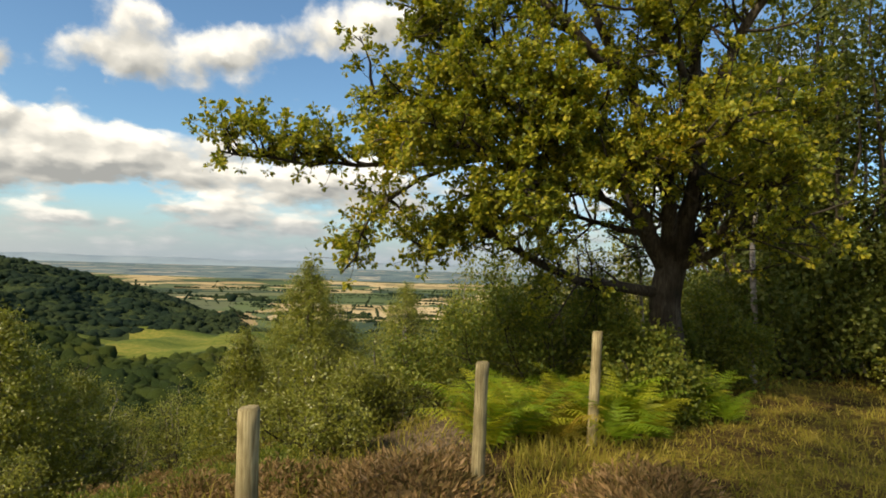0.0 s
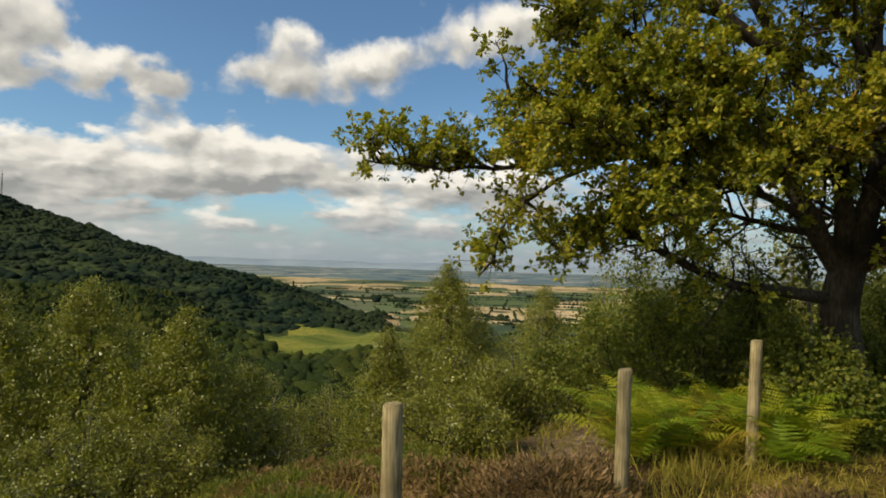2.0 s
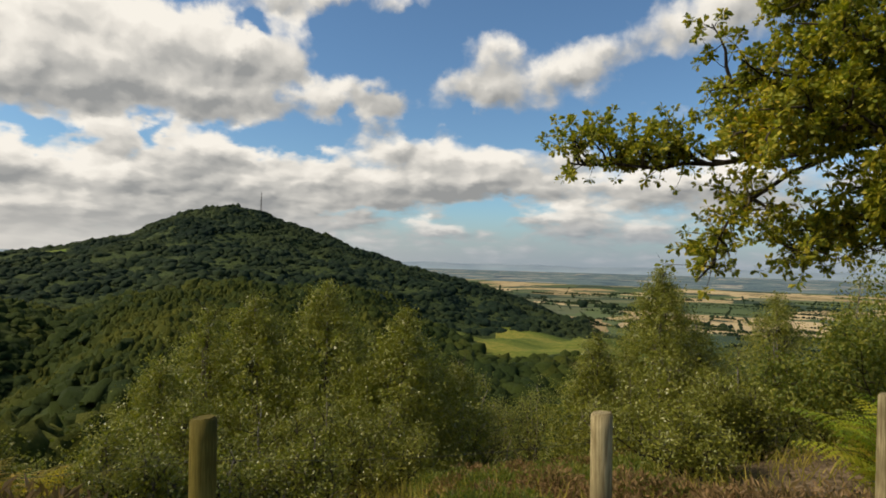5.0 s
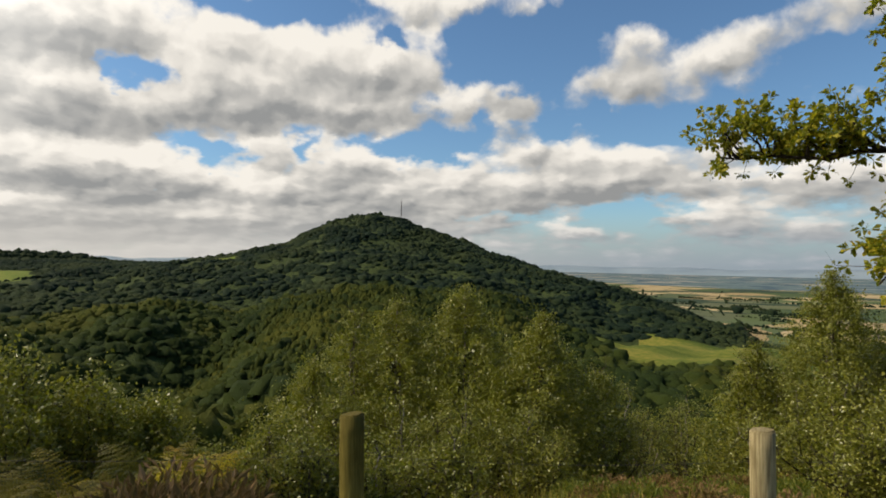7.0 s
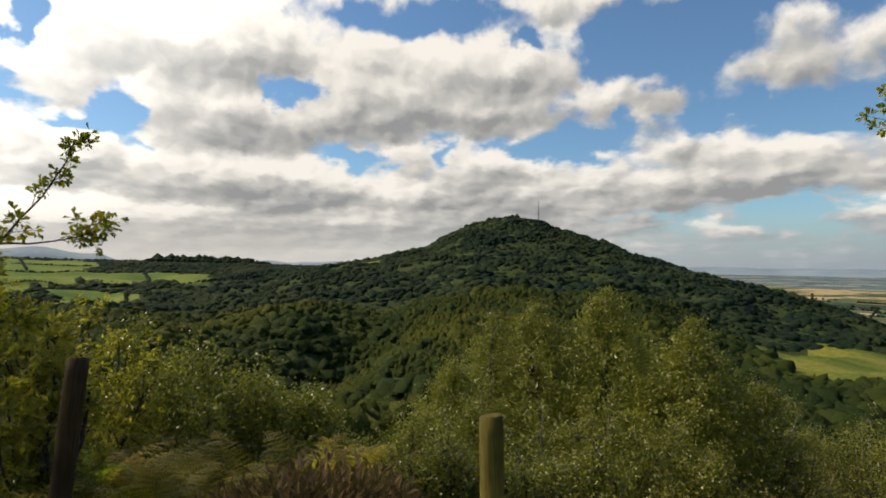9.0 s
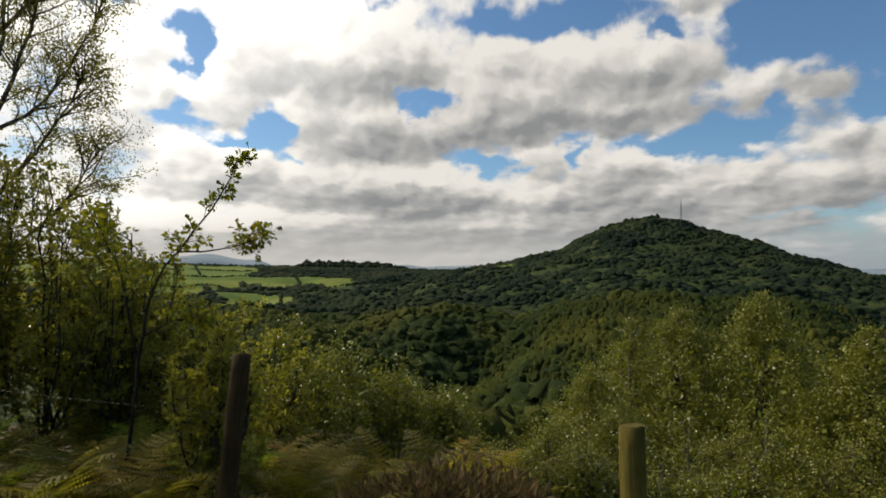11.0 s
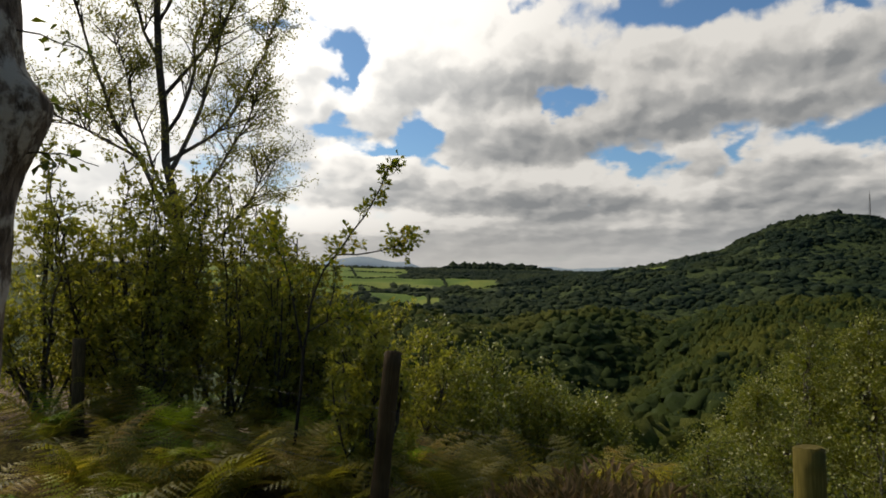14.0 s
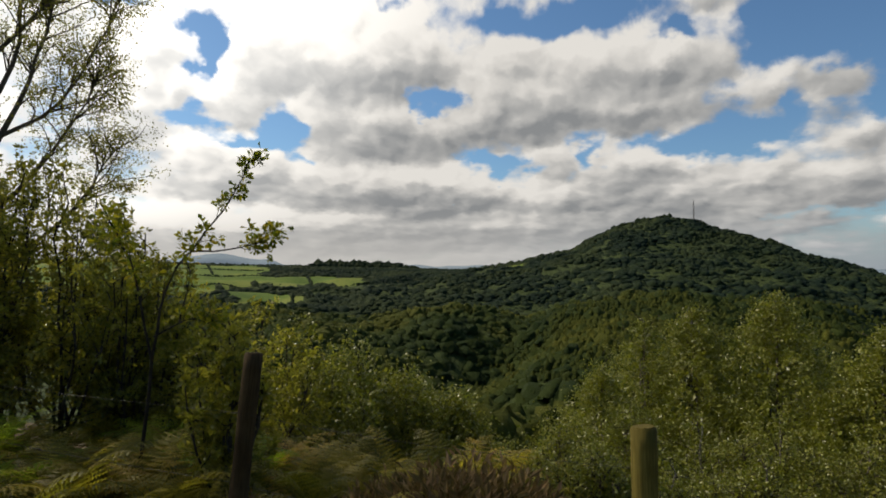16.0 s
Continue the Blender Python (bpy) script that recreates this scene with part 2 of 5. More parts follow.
def canopy_material(name, rows, scale):
    """Woods seen from afar: each crown takes its own green, with leafy relief."""
    m, n, b = material(name, 0.9)
    b.inputs["Specular IOR Level"].default_value = 0.1
    p = place(n)
    stand = n.ramp(n.noise(p, 0.006, 4.0, 0.6), 0.3, 0.7)
    fac = n.math("ADD", n.math("MULTIPLY", island(n), 0.32), n.math("MULTIPLY", stand, 0.68))
    tuft = n.noise(p, scale, 5.0, 0.75)
    col = n.mix(n.ramp(tuft, 0.3, 0.7), n.mix(1.0, n.stops(fac, rows), (0.66, 0.68, 0.66), "MULTIPLY"), n.stops(fac, rows))
    n.put(b.inputs["Base Color"], col)
    # leaves catch light on all sides, so a crown shades softly
    soft = n.vec("NORMALIZE", n.vec("ADD", n.vec("SCALE", n.add("ShaderNodeNewGeometry").outputs["Normal"], scale=0.55), (0.0, 0.0, 0.45)))
    k = n.add("ShaderNodeBump")
    k.inputs["Strength"].default_value, k.inputs["Distance"].default_value = 0.8, 0.6
    n.put(k.inputs["Height"], tuft)
    n.put(k.inputs["Normal"], soft)
    n.put(b.inputs["Normal"], k.outputs[0])
    # some light passes through the leaves
    t = n.add("ShaderNodeBsdfTranslucent")
    n.put(t.inputs[0], col)
    mix = n.add("ShaderNodeMixShader")
    mix.inputs[0].default_value = 0.3
    n.put(mix.inputs[1], b.outputs[0])
    n.put(mix.inputs[2], t.outputs[0])
    n.put(m.node_tree.nodes["Material Output"].inputs[0], mix.outputs[0])
    return m


OAK_LEAF = leaf_material("oak_leaf", [(0.1, (0.055, 0.078, 0.011)), (0.3, (0.13, 0.158, 0.016)), (0.55, (0.265, 0.262, 0.024)),
                                      (0.8, (0.42, 0.35, 0.03)), (0.93, (0.50, 0.24, 0.03))], 0.4)
BIRCH_LEAF = leaf_material("birch_leaf", [(0.1, (0.095, 0.11, 0.012)), (0.5, (0.175, 0.182, 0.022)), (0.8, (0.25, 0.24, 0.03)),
                                          (0.95, (0.46, 0.39, 0.07))], 0.30, 0.36, 0.6, 0.45)
BUSH_LEAF = leaf_material("bush_leaf", [(0.1, (0.055, 0.08, 0.012)), (0.5, (0.12, 0.145, 0.02)), (0.9, (0.24, 0.225, 0.03))], 0.4)
# woodland shade is put into these leaf colours, darker than bush_leaf
SHADED_LEAF = leaf_material("shaded_leaf", [(0.0, (0.04, 0.06, 0.012)), (0.5, (0.08, 0.098, 0.016)), (1.0, (0.16, 0.155, 0.026))], 0.4)
SCRUB_LEAF = leaf_material("scrub_leaf", [(0.1, (0.12, 0.13, 0.02)), (0.5, (0.25, 0.23, 0.04)), (0.85, (0.36, 0.31, 0.06)), (0.95, (0.38, 0.22, 0.07))], 0.62, 0.33, 0.8, 0.5)
THIN_LEAF = leaf_material("thin_birch_leaf", [(0.1, (0.10, 0.105, 0.03)), (0.5, (0.20, 0.19, 0.05)), (0.85, (0.32, 0.27, 0.08)), (0.95, (0.36, 0.22, 0.07))], 0.6, 0.45)
VALLEY_LEAF = leaf_material("valley_leaf", [(0.1, (0.024, 0.04, 0.009)), (0.5, (0.05, 0.066, 0.013)), (0.9, (0.10, 0.105, 0.018))], 0.35, 0.8, 0.02, 0.1)
FERN_LEAF = leaf_material("fern_leaf", [(0.1, (0.10, 0.17, 0.012)), (0.45, (0.20, 0.28, 0.02)), (0.75, (0.38, 0.36, 0.03)),
                                        (0.95, (0.42, 0.28, 0.05))], 0.45, 0.5, 3.0, 0.2, True)
BROWN_FERN = leaf_material("turning_fern_leaf", [(0.1, (0.065, 0.08, 0.013)), (0.4, (0.16, 0.14, 0.02)), (0.7, (0.36, 0.28, 0.04)),
                                                 (0.95, (0.36, 0.17, 0.045))], 0.5, 0.5, 3.0, 0.18, True)
HEATHER = leaf_material("heather", [(0.1, (0.065, 0.055, 0.018)), (0.45, (0.16, 0.108, 0.042)), (0.7, (0.27, 0.165, 0.078)),
                                    (0.95, (0.38, 0.27, 0.16))], 0.2, 0.8, 1.2, 0.05)
GRASS = leaf_material("grass_blade", [(0.1, (0.13, 0.13, 0.02)), (0.5, (0.26, 0.22, 0.035)), (0.95, (0.45, 0.34, 0.10))], 0.35, 0.7, 0.8, 0.1)
OAK_BARK = wood_material("oak_bark", (0.035, 0.028, 0.02), (0.11, 0.09, 0.065), (9, 9, 2), 0.9, 0.03)
BIRCH_BARK = wood_material("birch_bark", (0.16, 0.13, 0.11), (0.42, 0.38, 0.34), (4, 4, 12), 0.75, 0.006)


def old_bark():
    """Rough brown bark with flaking pale plates and dark fissures."""
    m, n, b = material("old_birch_bark", 0.9)
    p = n.add("ShaderNodeTexCoord").outputs["Object"]
    plate = n.noise(n.vec("MULTIPLY", p, (9, 9, 7.0)), 1.0, 5.0, 0.65)
    grain = n.noise(n.vec("MULTIPLY", p, (30, 30, 9)), 1.0, 5.0, 0.7)
    col = n.mix(n.ramp(grain, 0.35, 0.65), (0.06, 0.042, 0.028), (0.20, 0.15, 0.105))
    n.put(b.inputs["Base Color"], n.mix(n.ramp(plate, 0.50, 0.60), col, (0.42, 0.36, 0.28)))
    bump(n, b, n.math("ADD", plate, n.math("MULTIPLY", grain, 0.4)), 0.9, 0.03)
    return m


# birch bark coloured darker, in place of the tall tree's backlight
BACKLIT_BARK = wood_material("backlit_birch_bark", (0.05, 0.04, 0.03), (0.17, 0.14, 0.11), (5, 5, 10), 0.85, 0.006)
OLD_BARK = old_bark()
# haze of distance goes into the hills' pale blue base colour
DISTANT, distant_nodes, distant_shader = material("hazy_hills", 1.0)
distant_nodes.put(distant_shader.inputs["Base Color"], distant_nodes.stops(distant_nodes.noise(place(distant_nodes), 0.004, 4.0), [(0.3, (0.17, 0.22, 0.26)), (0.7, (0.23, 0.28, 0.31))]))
# darker wood colour that stands in for posts seen against the light
BACKLIT_POST = wood_material("backlit_post_wood", (0.05, 0.032, 0.014), (0.13, 0.09, 0.04), (30, 30, 1.6), 0.9, 0.005)
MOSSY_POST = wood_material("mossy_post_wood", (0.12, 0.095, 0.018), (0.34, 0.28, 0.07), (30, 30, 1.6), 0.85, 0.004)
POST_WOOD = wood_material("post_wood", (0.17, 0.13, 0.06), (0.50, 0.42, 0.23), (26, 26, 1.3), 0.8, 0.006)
# haze and cloud shade are put into these bluer, darker greens
FAR_WOOD = canopy_material("far_canopy", [(0.2, (0.015, 0.030, 0.017)), (0.5, (0.026, 0.043, 0.019)), (0.8, (0.046, 0.062, 0.022))], 0.8)
NEAR_WOOD = canopy_material("valley_canopy", [(0.15, (0.026, 0.043, 0.011)), (0.5, (0.05, 0.068, 0.013)), (0.85, (0.095, 0.10, 0.016))], 1.2)
LARCH = canopy_material("larch_canopy", [(0.15, (0.04, 0.055, 0.010)), (0.5, (0.072, 0.082, 0.012)), (0.85, (0.115, 0.115, 0.016))], 1.2)


def farmland(m, n, b, warp, uv, scale):
    """Crops, stubble, grass and woods, field by field."""
    cell = n.add("ShaderNodeTexVoronoi")
    cell.feature, cell.distance = "F1", "CHEBYCHEV"
    cell.inputs["Scale"].default_value = 2.8 * scale
    n.put(cell.inputs["Vector"], warp)
    sep = n.add("ShaderNodeSeparateColor")
    n.put(sep.inputs[0], cell.outputs["Color"])
    near = [(0.0, (0.055, 0.08, 0.03)), (0.28, (0.09, 0.115, 0.045)), (0.30, (0.03, 0.048, 0.03)), (0.44, (0.035, 0.055, 0.03)), (0.46, (0.29, 0.21, 0.10)),
            (0.78, (0.46, 0.35, 0.19)), (0.80, (0.07, 0.09, 0.042)), (1.0, (0.12, 0.125, 0.065))]
    # far fields and copses are greyed blue in place of haze
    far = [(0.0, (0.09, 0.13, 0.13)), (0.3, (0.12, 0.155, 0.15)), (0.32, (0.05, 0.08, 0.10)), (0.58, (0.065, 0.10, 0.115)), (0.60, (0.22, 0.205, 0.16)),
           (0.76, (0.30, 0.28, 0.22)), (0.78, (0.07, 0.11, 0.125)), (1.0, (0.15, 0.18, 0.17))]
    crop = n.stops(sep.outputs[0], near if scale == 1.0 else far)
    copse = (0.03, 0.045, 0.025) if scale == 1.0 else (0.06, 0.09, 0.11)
    n.put(b.inputs["Base Color"], n.mix(n.ramp(n.noise(uv, 7.0 * scale, 5.0, 0.65), 0.56, 0.62), crop, copse))
    return m


def ground_materials():
    made = []
    # trodden grass
    m, n, b = material("short_grass", 0.95)
    p = place(n)
    fac = n.math("ADD", n.math("MULTIPLY", n.noise(p, 1.3, 7.0, 0.72), 0.65), n.math("MULTIPLY", n.noise(p, 36.0, 3.0), 0.35))
    n.put(b.inputs["Base Color"], n.stops(fac, [(0.38, (0.02, 0.013, 0.006)), (0.46, (0.07, 0.042, 0.014)), (0.53, (0.14, 0.105, 0.018)), (0.63, (0.26, 0.205, 0.034))]))
    bump(n, b, n.noise(p, 40.0, 4.0), 1.0, 0.03)
    made.append(m)
    # heathy bank
    m, n, b = material("heath", 0.95)
    p = place(n)
    fac = n.math("ADD", n.math("MULTIPLY", n.noise(p, 0.9, 4.0), 0.5), n.math("MULTIPLY", n.noise(p, 12.0, 4.0), 0.5))
    n.put(b.inputs["Base Color"], n.stops(fac, [(0.3, (0.045, 0.05, 0.018)), (0.48, (0.12, 0.085, 0.045)), (0.7, (0.28, 0.20, 0.13))]))
    bump(n, b, n.noise(p, 9.0, 5.0), 1.0, 0.2)
    made.append(m)
    # floor of the woods
    m, n, b = material("wood_floor", 0.95)
    p = place(n)
    n.put(b.inputs["Base Color"], n.stops(n.noise(p, 0.2, 5.0, 0.7), [(0.3, (0.022, 0.036, 0.012)), (0.7, (0.058, 0.074, 0.02))]))
    bump(n, b, n.noise(p, 0.25, 5.0, 0.7), 1.0, 2.5)
    made.append(m)
    # pasture
    m, n, b = material("pasture", 0.95)
    p = place(n)
    fac = n.math("ADD", n.math("MULTIPLY", n.noise(n.vec("MULTIPLY", p, (0.4, 1.6, 1.0)), 0.012, 4.0), 0.65), n.math("MULTIPLY", n.noise(p, 0.15, 3.0), 0.35))
    n.put(b.inputs["Base Color"], n.stops(fac, [(0.38, (0.058, 0.085, 0.011)), (0.5, (0.105, 0.122, 0.018)), (0.62, (0.19, 0.17, 0.034))]))
    made.append(m)
    # green pastures of the farms across the valley
    m, n, b = material("green_pasture", 0.95)
    p = place(n)
    fac = n.math("ADD", n.math("MULTIPLY", n.noise(p, 0.006, 2.0), 0.7), n.math("MULTIPLY", n.noise(p, 0.15, 3.0), 0.3))
    n.put(b.inputs["Base Color"], n.stops(fac, [(0.38, (0.06, 0.10, 0.013)), (0.5, (0.095, 0.14, 0.017)), (0.62, (0.15, 0.17, 0.03))]))
    grazed = m
    # farmland of the plain, field by field
    m, n, b = material("farmland", 0.95)
    uv = n.add("ShaderNodeUVMap")
    uv.uv_map = "land"
    uv = uv.outputs[0]
    warp = n.vec("ADD", uv, n.vec("SCALE", n.vec("SUBTRACT", n.noise(uv, 2.0, 2.0, out="Color"), (0.5, 0.5, 0.5)), scale=0.25))
    made.append(farmland(m, n, b, warp, uv, 1.0))
    # the plain towards the horizon, with haze put into its colours
    m, n, b = material("hazy_farmland", 0.95)
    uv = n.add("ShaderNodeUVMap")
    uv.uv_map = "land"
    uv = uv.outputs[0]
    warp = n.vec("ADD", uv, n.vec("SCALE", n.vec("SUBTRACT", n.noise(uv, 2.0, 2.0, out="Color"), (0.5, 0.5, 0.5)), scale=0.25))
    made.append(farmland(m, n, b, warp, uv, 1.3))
    made.append(grazed)
    return made


GROUND = ground_materials()

# ---- mesh helpers ----


def mesh_of(name, verts, faces, mat, smooth=False, indices=None):
    """A mesh from an array of places and one array of faces, all with the same number of corners."""
    verts, faces = np.asarray(verts, np.float32).reshape(-1, 3), np.asarray(faces, np.int32)
    me = bpy.data.meshes.new(name)
    k = faces.shape[1]
    me.vertices.add(len(verts))
    me.vertices.foreach_set("co", verts.ravel())
    me.loops.add(faces.size)
    me.loops.foreach_set("vertex_index", faces.ravel())
    me.polygons.add(len(faces))
    me.polygons.foreach_set("loop_start", np.arange(0, faces.size, k, dtype=np.int32))
    if indices is not None:
        me.polygons.foreach_set("material_index", indices)
    me.polygons.foreach_set("use_smooth", np.full(len(faces), smooth))
    for one in mat if isinstance(mat, list) else [mat]:
        me.materials.append(one)
    me.update(calc_edges=True)
    return me


def part(name, me, parent, label=""):
    ob = new(name, me)
    ob.parent = parent
    return tagged(ob, label)


def thing(name, label, category, group="", at=(0, 0, 0)):
    ob = new(name)
    ob.location = at
    return tagged(ob, label, category, group)


def tubes(paths, sides=6):
    """Tapered round sticks along paths of (place, radius), as one array of places and quads."""
    verts, faces, base = [], [], 0
    ring = np.arange(sides) * 2 * np.pi / sides
    for path in paths:
        p = np.array([q[0] for q in path], float)
        r = np.array([q[1] for q in path], float)
        t = np.gradient(p, axis=0)
        t /= np.linalg.norm(t, axis=1, keepdims=True) + 1e-9
        ref = np.where(np.abs(t[:, 2:3]) > 0.9, [[1.0, 0, 0]], [[0, 0, 1.0]])
        u = np.cross(t, ref)
        u /= np.linalg.norm(u, axis=1, keepdims=True) + 1e-9
        w = np.cross(t, u)
        v = p[:, None] + r[:, None, None] * (np.cos(ring)[None, :, None] * u[:, None] + np.sin(ring)[None, :, None] * w[:, None])
        verts.append(v.reshape(-1, 3))
        m = len(p)
        i, j = np.meshgrid(np.arange(m - 1), np.arange(sides), indexing="ij")
        a, b = i * sides + j, i * sides + (j + 1) % sides
        faces.append((np.stack([a, b, b + sides, a + sides], -1).reshape(-1, 4)) + base)
        base += m * sides
    return np.concatenate(verts), np.concatenate(faces)


def unit(a):
    return a / (np.linalg.norm(a, axis=-1, keepdims=True) + 1e-9)


def leaves(rng, at, size, shape="leaf", droop=0.2, spread=0.35, aim_at=None):
    """Leaves at the given places: each a bent blade with a fold, as places and triangles."""
    at = np.asarray(at, float)
    n = len(at)
    way = unit(rng.normal(size=(n, 3)) + (0, 0, -droop))
    if aim_at is not None:
        way = unit(way + aim_at)
    side = unit(np.cross(way, unit(rng.normal(size=(n, 3)) + (0, 0, 1.1 if shape == "oak" else 0.5))))
    nrm = np.cross(side, way)
    s = (size * rng.uniform(0.6, 1.25, n))[:, None]
    if shape == "oak":
        rows = [(0, 0, 0), (0.42, 0.13, 0.03), (0.70, 0.25, 0.05), (1.0, 0.0, -0.12), (0.70, -0.25, 0.05), (0.42, -0.13, 0.03)]
        tri = [(0, 1, 5), (1, 2, 4), (1, 4, 5), (2, 3, 4)]
    else:
        rows = [(0, 0, 0), (0.45, spread, 0.06), (1.0, 0, -0.1), (0.45, -spread, 0.06)]
        tri = [(0, 1, 2), (0, 2, 3)]
    v = np.stack([at + s * (way * a + side * b + nrm * c) for a, b, c in rows], 1)
    f = (np.arange(n) * len(rows))[:, None, None] + np.array(tri)[None]
    return v.reshape(-1, 3), f.reshape(-1, 3)


def flakes(rng, at, size):
    """Small leafy sprays seen from afar, one triangle each."""
    n = len(at)
    a = unit(rng.normal(size=(n, 3)))
    b = unit(np.cross(a, unit(rng.normal(size=(n, 3)))))
    s = (size * rng.uniform(0.5, 1.3, n))[:, None]
    v = np.stack([at - a * s * 0.5, at + a * s * 0.5 + b * s * 0.15, at + b * s * 0.7], 1)
    return v.reshape(-1, 3), np.arange(3 * n).reshape(-1, 3)


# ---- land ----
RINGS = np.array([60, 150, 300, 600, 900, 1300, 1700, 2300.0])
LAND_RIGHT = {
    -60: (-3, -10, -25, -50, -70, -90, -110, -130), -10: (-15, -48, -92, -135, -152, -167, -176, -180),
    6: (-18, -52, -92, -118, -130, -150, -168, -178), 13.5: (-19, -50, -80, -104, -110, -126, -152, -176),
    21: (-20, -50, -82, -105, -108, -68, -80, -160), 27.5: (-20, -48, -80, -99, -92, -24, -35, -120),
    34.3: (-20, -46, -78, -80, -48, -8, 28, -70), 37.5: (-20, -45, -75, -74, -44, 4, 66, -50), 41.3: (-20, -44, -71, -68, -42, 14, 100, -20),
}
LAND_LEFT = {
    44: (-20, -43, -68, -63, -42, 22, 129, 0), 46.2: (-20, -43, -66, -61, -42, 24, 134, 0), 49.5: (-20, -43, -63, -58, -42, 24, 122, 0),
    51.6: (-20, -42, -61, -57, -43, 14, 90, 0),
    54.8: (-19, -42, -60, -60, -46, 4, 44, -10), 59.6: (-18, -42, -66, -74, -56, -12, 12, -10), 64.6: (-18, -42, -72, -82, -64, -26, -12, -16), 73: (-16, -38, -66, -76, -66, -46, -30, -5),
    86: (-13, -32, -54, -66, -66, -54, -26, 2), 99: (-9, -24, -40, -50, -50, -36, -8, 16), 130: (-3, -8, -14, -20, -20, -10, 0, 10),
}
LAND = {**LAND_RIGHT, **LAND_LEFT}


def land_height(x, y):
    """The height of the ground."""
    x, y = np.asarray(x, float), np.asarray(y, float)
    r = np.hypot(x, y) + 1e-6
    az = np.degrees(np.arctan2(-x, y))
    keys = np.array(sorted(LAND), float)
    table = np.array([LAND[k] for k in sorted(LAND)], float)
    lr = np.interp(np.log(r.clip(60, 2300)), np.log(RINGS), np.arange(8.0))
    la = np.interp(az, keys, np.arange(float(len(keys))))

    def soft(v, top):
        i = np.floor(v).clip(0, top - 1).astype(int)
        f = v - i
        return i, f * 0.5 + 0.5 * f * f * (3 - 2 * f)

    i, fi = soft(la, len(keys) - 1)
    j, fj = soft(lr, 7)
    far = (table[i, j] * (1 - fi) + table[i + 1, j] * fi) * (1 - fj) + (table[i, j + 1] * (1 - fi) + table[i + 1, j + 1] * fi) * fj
    s = (y - x) / math.sqrt(2) - 2.5
    t = s.clip(0, None)
    near = -(0.42 * t * t / (t + 2.5))
    near = near + 0.06 * np.sin(x * 1.3 + 0.5) * np.sin(y * 1.1) * np.clip(r / 4, 0, 1)
    # spurs and hollows under the woods, and the gully of the stream
    k = np.clip((r - 130) / 250, 0, 1) * np.clip((1760 - r) / 350, 0.25, 1) * np.clip((2250 - r) / 300, 0, 1)
    fold = 6.5 * np.sin(x / 47 + 1.7 * np.sin(y / 83)) * np.sin(y / 61 + 1.3 * np.sin(x / 71)) + 4.0 * np.sin((x + 0.6 * y) / 26 + 2.0 * np.sin((y - x) / 49))
    far = far + k * fold * (1 + 0.25 * np.clip((r - 900) / 400, 0, 1))
    for (a0, q0), (a1, q1) in (((57.5, 900), (61.5, 620)), ((61.5, 620), (64.8, 370)), ((64.8, 370), (62.5, 215)), ((74, 800), (67.5, 480))):
        p0, p1 = (np.array((-math.sin(radians(a)) * q, math.cos(radians(a)) * q)) for a, q in ((a0, q0), (a1, q1)))
        d = p1 - p0
        f = (((x - p0[0]) * d[0] + (y - p0[1]) * d[1]) / (d @ d)).clip(0, 1)
        gap = np.hypot(x - p0[0] - f * d[0], y - p0[1] - f * d[1])
        far = np.minimum(far, far - 26 * np.exp(-(gap / 55) ** 2) * np.clip((r - 120) / 120, 0, 1))
    w = np.clip((r - 22) / 38, 0, 1)
    w = w * w * (3 - 2 * w)
    z = near * (1 - w) + far * w
    # past the hills the plain runs out to the horizon
    e = np.clip((r - 2300) / 2600, 0, 1)
    edge = far / 2300
    flat = edge * (1 - e) ** 1.6 + (-0.010) * (1 - (1 - e) ** 1.6)
    return np.where(r > 2300, EYE + flat * r, z)


def meadow(az, r):
    """Where grass lies open among the woods: the valley meadow and the farms across the valley."""
    wave = np.clip((az - 50) / 20, 0, 1)
    az, r = az + wave * (0.7 * np.sin(r / 75) + 0.3 * np.sin(r / 21)), r + wave * (34 * np.sin(az * 1.1) + 14 * np.sin(az * 4.3))
    a = (az > 4) & (az < 22.3 + (r - 720) / 130 * 3.0) & (r > 680) & (r < 985 - np.clip(az - 12, 0, None) * 7)
    b = (az > 80.8) & (az < 86.6) & (r > 930) & (r < 1230)
    b |= (az > 74.5) & (az < 102) & (r > 1400 + (az - 83) * 4) & (r < 1660)
    b |= (az > 83) & (az < 102) & (r > 1655) & (r < 2265)
    b |= (az > 87.2) & (az < 102) & (r > 1150) & (r < 1440)
    c = (az > 58.8) & (az < 61.2) & (r > 1500) & (r < 1600)
    return a | b | c


